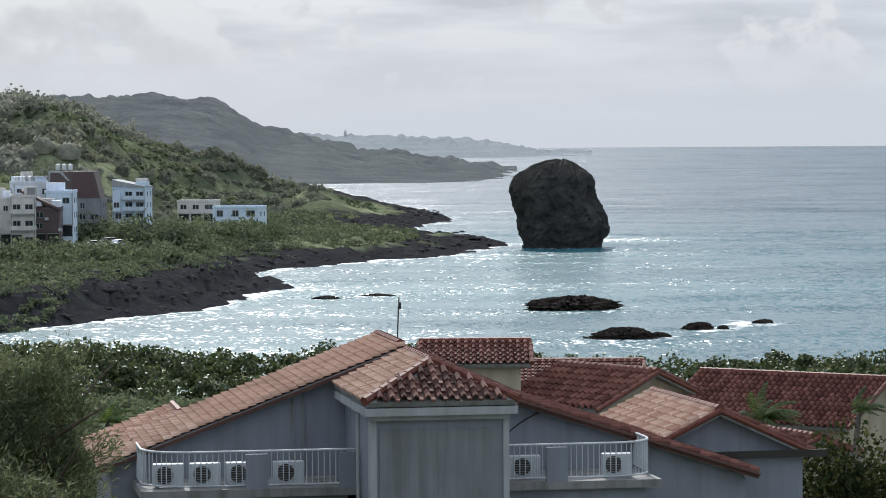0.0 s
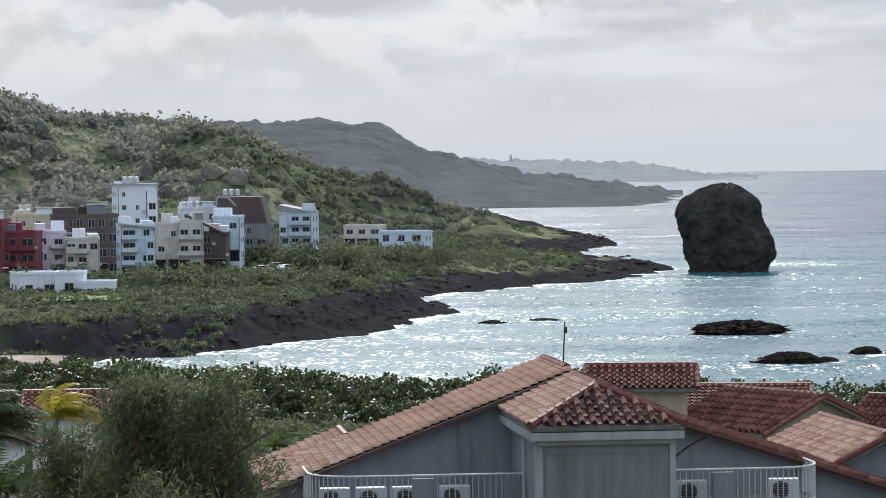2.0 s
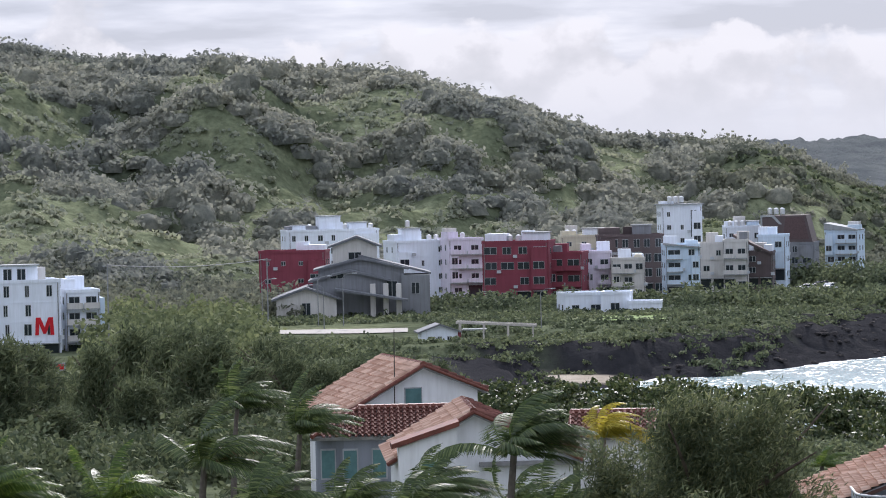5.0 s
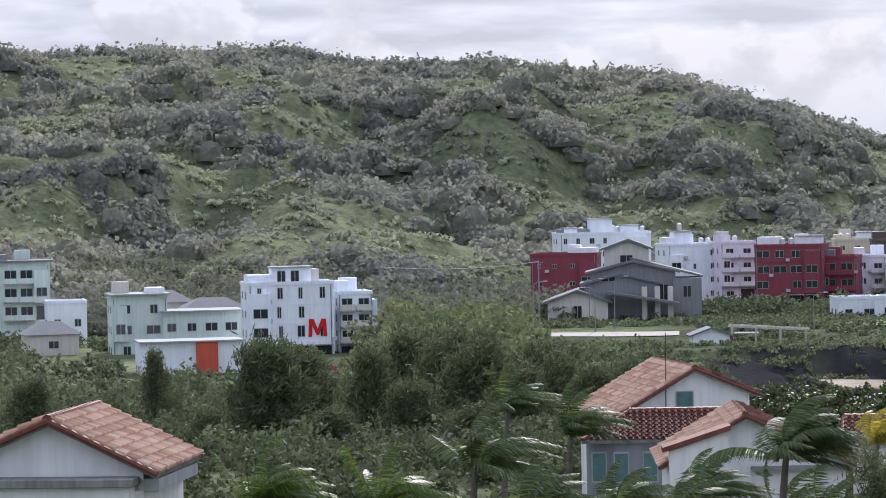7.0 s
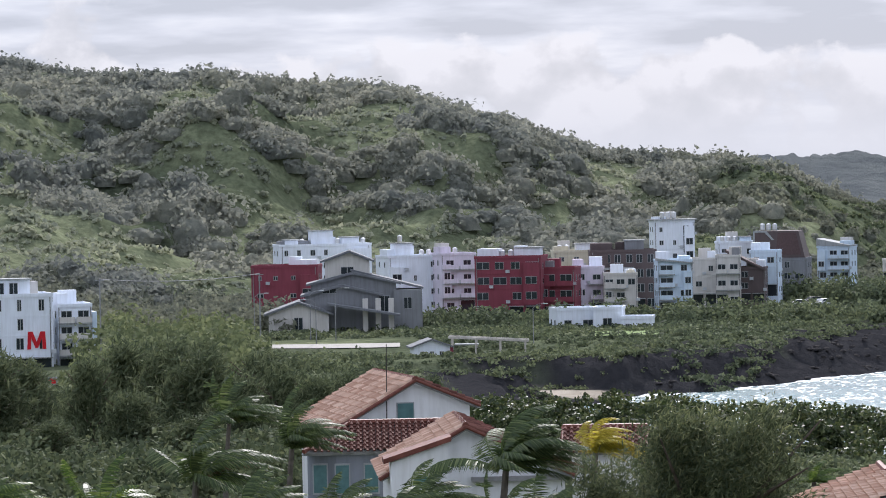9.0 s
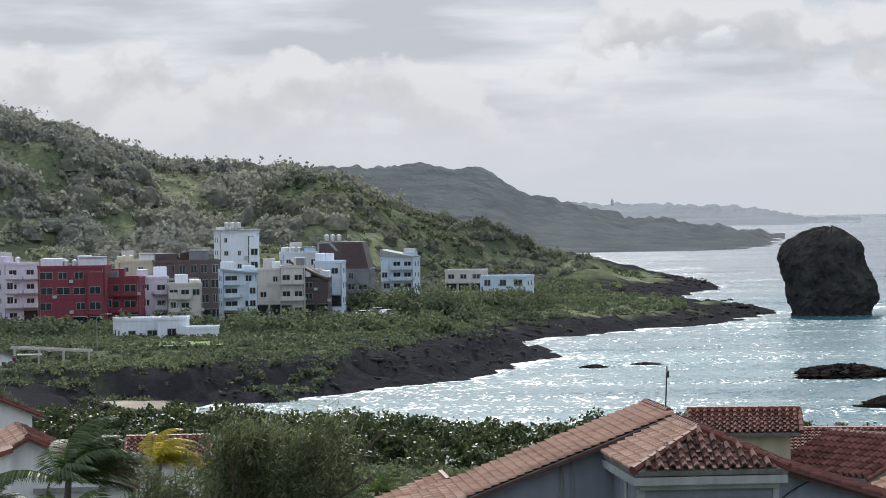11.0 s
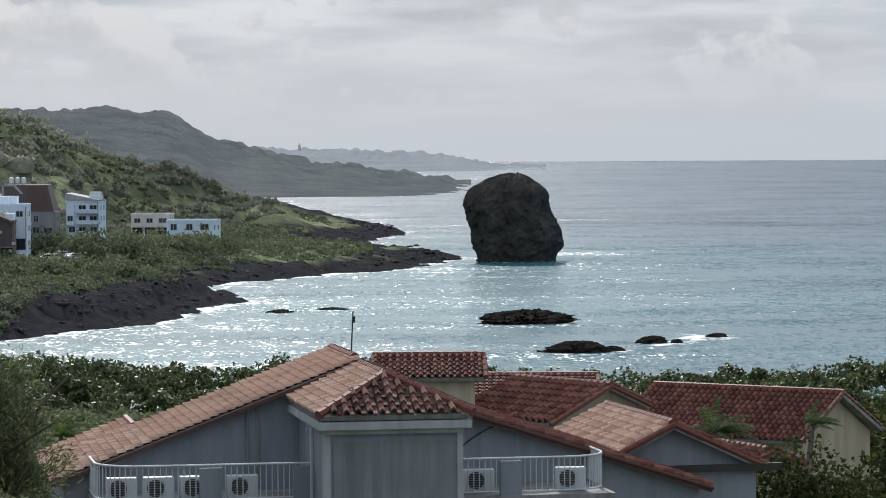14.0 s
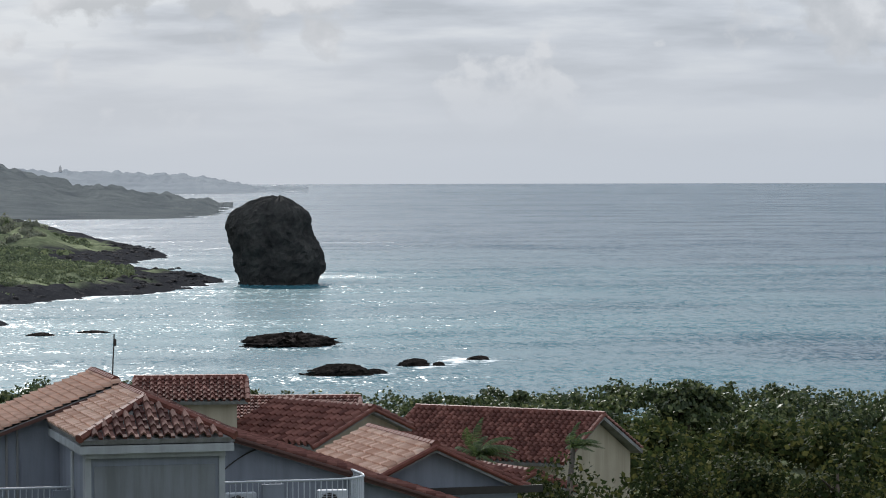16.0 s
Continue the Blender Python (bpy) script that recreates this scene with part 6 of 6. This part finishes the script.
# garden scrub and dry grass before the hedge
az, d = rng.uniform(2.0, 12, 500), rng.uniform(128, 196, 500)
x, y = -d * np.sin(np.radians(az)), d * np.cos(np.radians(az))
R = rng.uniform(0.5, 1.5, 500)
stuff_mesh("garden_scrub", "dry grass and low shrubs behind the house", "scrub", crowns(np.stack([x, y, land_height(x, y) - 0.1], 1), R, R * 0.8, 130, 0.16, rng, 5, 2.2), MAT["shore_scrub"])
az, d = rng.uniform(-14, -5.5, 190), rng.uniform(140, 200, 190)
x, y = -d * np.sin(np.radians(az)), d * np.cos(np.radians(az))
R = rng.uniform(1.2, 2.6, 190)
stuff_mesh("garden_wood", "thick green shrubs between the roofs and the shore", "shrubs", crowns(np.stack([x, y, EYE + d * np.tan(np.radians(-4.35)) - R * 1.6], 1), R, R * 1.2, 420, 0.24, rng, 8, 1.3), MAT["broad"])

# large single trees
needle_tree("tall feathery casuarina beside the tiled house", on_land(7.15, 79), 24.75, 5.2, 40000, leaf=0.033, mat="casuarina_near")
needle_tree("feathery casuarina with light yellowish sprays", on_land(8.45, 80), 24.5, 5.4, 40000, leaf=0.033, mat="casuarina_near")
needle_tree("low feathery casuarina beside the yellow palm", on_land(9.6, 82), 23.5, 4.4, 30000, leaf=0.033, mat="casuarina_near")
needle_tree("low feathery casuarina before the balcony", on_land(7.9, 72), 22.6, 5.6, 32000, leaf=0.033, mat="casuarina_near")
broad_tree("leafy shrub in front of the curved balcony", on_land(5.4, 76), 22.1, 2.2, "broad", 0.10, 3600, "shrub")
broad_tree("yellow-tipped shrub below the tower", on_land(-3.9, 72), 21.95, 2.6, "bright", 0.12, 2600, "shrub")
for az, d, top, w, n in ((-7.5, 100, 22.0, 6.0, 9000), (-9.2, 106, 21.6, 5.2, 8000), (-10.6, 112, 21.2, 6.0, 8000), (-12.2, 106, 21.8, 6.0, 8000), (-8.6, 96, 20.4, 5.0, 7000), (-11.2, 98, 20.7, 5.5, 7000), (-13.6, 102, 21.6, 6.0, 7000), (-10.0, 92, 19.8, 5.0, 6000)):
    broad_tree("dense broadleaf tree with yellowing leaf tips beside the tiled roofs", on_land(az, d), top, w, "broad", 0.125, int(n * 1.7), lobes=24, base_gap=0.15, group="broadleaf trees beside the roofs")
broad_tree("round tree crown above the shore hedge", on_land(-9.5, 182), 18.2, 5.2, "hedge", 0.26, 4500)
broad_tree("small round tree behind the tiled roofs", on_land(-2.9, 150), 19.6, 2.8, "hedge", 0.2, 2200)
broad_tree("small round tree behind the cream house", on_land(-1.2, 155), 20.1, 2.6, "hedge", 0.2, 2200)
palm("small palm between two tiled roofs", on_land(-5.6, 110), 19.9, 1.5, 0.9, 16, seed=4, name="small_palm")
palm("fan palm in front of the long tiled roof", on_land(-7.3, 112), 20.0, 1.2, 0.9, 12, seed=5, name="small_palm")

# palms round the white houses
palm("large coconut palm streaming in the wind", on_land(11.8, 85), 22.7, 2.6, 1.25, 26, seed=11)
palm("coconut palm with broad wind-blown fronds", on_land(13.6, 79), 21.7, 2.2, 1.25, 20, seed=12)
palm("yellow-leaved palm with a thin dark trunk", on_land(10.12, 100), 21.9, 1.8, 1.6, 26, "palm_yellow", seed=13, droop=1.5)
palm("dark coconut palm beside the turret", on_land(15.55, 108), 21.6, 2.4, 1.0, 16, seed=14)
palm("coconut palm with browned fronds", on_land(17.35, 85), 22.6, 2.6, 1.1, 18, seed=15)
palm("coconut palm among dark trees", on_land(16.6, 140), 20.3, 3.0, 1.0, 16, seed=16)
palm("coconut palm at the garden edge", on_land(16.4, 76), 21.9, 2.4, 1.0, 16, seed=17)
palm("bright green feather palm in the garden", on_land(21.3, 72), 22.9, 2.0, 0.8, 18, "bright", seed=18, name="feather_palm")
palm("bright green feather palm beside dark shrubs", on_land(19.0, 75), 22.5, 2.0, 0.8, 18, "bright", seed=19, name="feather_palm")
palm("coconut palm in front of the white porch", on_land(13.2, 95), 20.5, 2.4, 1.1, 18, seed=31)
palm("young coconut palm below the terracotta roof", on_land(11.7, 93), 20.3, 2.2, 1.1, 18, seed=32)
palm("leaning coconut palm by the turret wall", on_land(14.7, 90), 20.6, 2.4, 1.1, 18, seed=33)
palm("low palm below the white house", on_land(11.0, 90), 20.6, 2.2, 1.0, 14, seed=20)
palm("green palm tuft in the rough grass", on_land(6.1, 132), 18.0, 1.6, 0.8, 14, "bright", seed=21, name="feather_palm")
palm("green palm tuft behind the casuarina", on_land(9.2, 118), 19.6, 1.8, 0.9, 14, seed=22, name="feather_palm")
for az, d, top, w, m, n in ((20.2, 74, 21.6, 3.6, "bright", 3200), (22.4, 78, 22.0, 3.0, "broad", 3000), (18.0, 78, 21.2, 3.4, "broad", 3200), (14.9, 76, 20.6, 3.0, "bright", 2600), (16.6, 90, 21.4, 3.6, "broad", 3000), (23.4, 100, 21.5, 3.4, "broad", 3000), (20.4, 95, 21.6, 4.5, "hedge", 3500), (18.8, 100, 20.9, 4.5, "broad", 3500), (11.4, 76, 20.2, 3.0, "broad", 2600), (9.8, 76, 20.6, 3.0, "broad", 2600), (13.0, 104, 19.3, 4.0, "casuarina", 3200), (11.9, 106, 19.0, 4.0, "bright", 3000), (14.1, 100, 19.0, 3.6, "broad", 3000), (10.9, 102, 19.3, 3.6, "broad", 2800), (15.2, 100, 19.6, 3.0, "casuarina", 2800)):
    broad_tree("dense garden shrub below the palms", on_land(az, d), top, w, m, 0.17, n, "garden_shrub", group="garden shrubs")

# casuarina wood between the gardens and the village
WOOD = [(20.2, 262, 17.6, 8.0), (18.2, 262, 18.4, 9.0), (17.0, 248, 18.2, 8.5), (15.9, 262, 17.6, 8.0), (20.76, 250, 18.9, 8.6), (18.9, 240, 18.2, 6.6), (17.5, 255, 18.7, 7.6), (16.3, 230, 17.6, 6.0), (18.2, 228, 16.6, 6.0), (19.6, 215, 15.4, 6.0), (17.0, 215, 15.6, 6.0), (15.6, 245, 17.4, 6.0), (14.9, 225, 17.6, 5.0),
        (22.8, 320, 14.6, 4.0), (14.4, 260, 15.6, 5.0), (15.9, 285, 16.6, 6.0), (16.9, 300, 17.0, 6.0), (13.6, 250, 16.0, 5.0), (12.9, 270, 14.8, 5.0), (21.9, 240, 14.2, 5.0), (20.0, 300, 15.0, 6.0), (23.6, 260, 13.6, 6.0), (25.0, 290, 13.8, 6.0), (16.0, 200, 15.8, 5.0), (13.2, 215, 16.6, 4.0), (19.0, 290, 15.0, 5.5)]
protos = {}
for k, (az, d, top, w) in enumerate(WOOD):
    w *= 1.3
    p = on_land(az, d)
    if k < 4:
        protos[k] = (needle_tree("dark casuarina in the coastal wood", p, top, w, 9000, "casuarina wood", leaf=0.12), top - p.z, w)
    else:
        src, h0, w0 = protos[k % 4]
        copy_thing(src, pose(*p, 0, 0, 0) @ Matrix.Diagonal((w / w0, w / w0, (top - p.z) / h0, 1)))
# joined thickets of the plain, where single trees cannot be told apart


def thicket(name, label, n, az0, az1, d0, d1, hgt, leaves, leaf, mat, keep=None):
    az, d = rng.uniform(az0, az1, n), rng.uniform(d0, d1, n)
    if keep:
        k = keep(az, d)
        az, d = az[k], d[k]
    x, y = -d * np.sin(np.radians(az)), d * np.cos(np.radians(az))
    k = shore_distance(x, y) > 14
    x, y = x[k], y[k]
    R = rng.uniform(0.35, 0.75, len(x)) * hgt
    return stuff_mesh(name, label, "thicket", crowns(np.stack([x, y, land_height(x, y)], 1), R, R * rng.uniform(0.9, 1.5, len(x)), leaves, leaf, rng, 7, 1.8), MAT[mat])


thicket("garden_thicket", "dark shrubs and trees below the palms", 420, 9, 27, 96, 210, 3.6, 260, 0.22, "casuarina", lambda a, d: ~((a > 10.4) & (a < 16.4) & (d < 160)))
thicket("wood_thicket", "dark casuarina thicket on the plain", 900, 12, 27, 205, 330, 6.0, 210, 0.27, "casuarina")
thicket("plain_thicket", "mixed shrubs round the village edge", 900, 12, 27.5, 330, 520, 4.4, 130, 0.38, "shore_scrub", lambda a, d: ~((a > 13.0) & (a < 17.2) & (d > 470)) & ~((a > 10.8) & (a < 13.9) & (d > 395)) & ~((a > 18.8) & (a < 25) & (d > 415)))
thicket("grove_mound", "bright green creeper-covered grove beside the guest house", 260, 16.1, 19.0, 415, 560, 8.0, 150, 0.55, "grove")
thicket("village_shrubs", "shrubs in front of the village houses", 330, 3.4, 13.6, 596, 690, 5.4, 100, 0.5, "shore_scrub", lambda a, d: d < np.interp(a, [3, 6, 9, 14], [690, 680, 640, 630]))
thicket("villa_shrubs", "dark bushes round the shore villa and car park", 330, 2.9, 6.9, 690, 790, 6.2, 100, 0.5, "shore_scrub", lambda a, d: ((a < 5.1) & (d > 745)) | ((a > 5.0) & (d > 722) & (a < 6.3)))
thicket("row_trees", "dark rounded trees before the last houses of the row", 90, 4.3, 6.5, 700, 722, 8.5, 130, 0.55, "shore_scrub", lambda a, d: ~((a > 5.9) & (d < 712)))
thicket("town_shrubs", "shrubs between the flat-roofed houses", 300, 22.3, 28, 425, 560, 3.4, 90, 0.45, "shore_scrub", lambda a, d: (d > 510) | ((a > 23.4) & (d < 470)))
thicket("town_trees", "palms and trees behind the guest house", 640, 15.5, 27.5, 570, 760, 7.5, 90, 0.7, "wood_near")


def power_line():
    """Two wooden poles with a sagging cable between them."""
    s = thing("power_line", "sagging overhead cable on two grey poles", "power line")
    a, b = on_land(18.75, 470), on_land(15.9, 520)
    for p, top in ((a, 19.2), (b, 18.4)):
        part("pole", rodded((p.x, p.y, p.z - 0.5), (p.x, p.y, top), 0.14, 0.1), MAT["metal"], s)
        part("crossarm", boxed(p.x - 0.7, p.x + 0.7, p.y - 0.06, p.y + 0.06, top - 0.35, top - 0.2), MAT["metal"], s)
    bm = bmesh.new()
    last = None
    for t in np.linspace(0, 1, 17):
        q = a.lerp(b, float(t))
        q.z = 19.1 + (18.3 - 19.1) * t - 1.4 * 4 * t * (1 - t) * 0.5
        if last is not None:
            rod(bm, last, q, 0.05, None, 4)
        last = q.copy()
    part("cable", bm, MAT["metal"], s)


power_line()
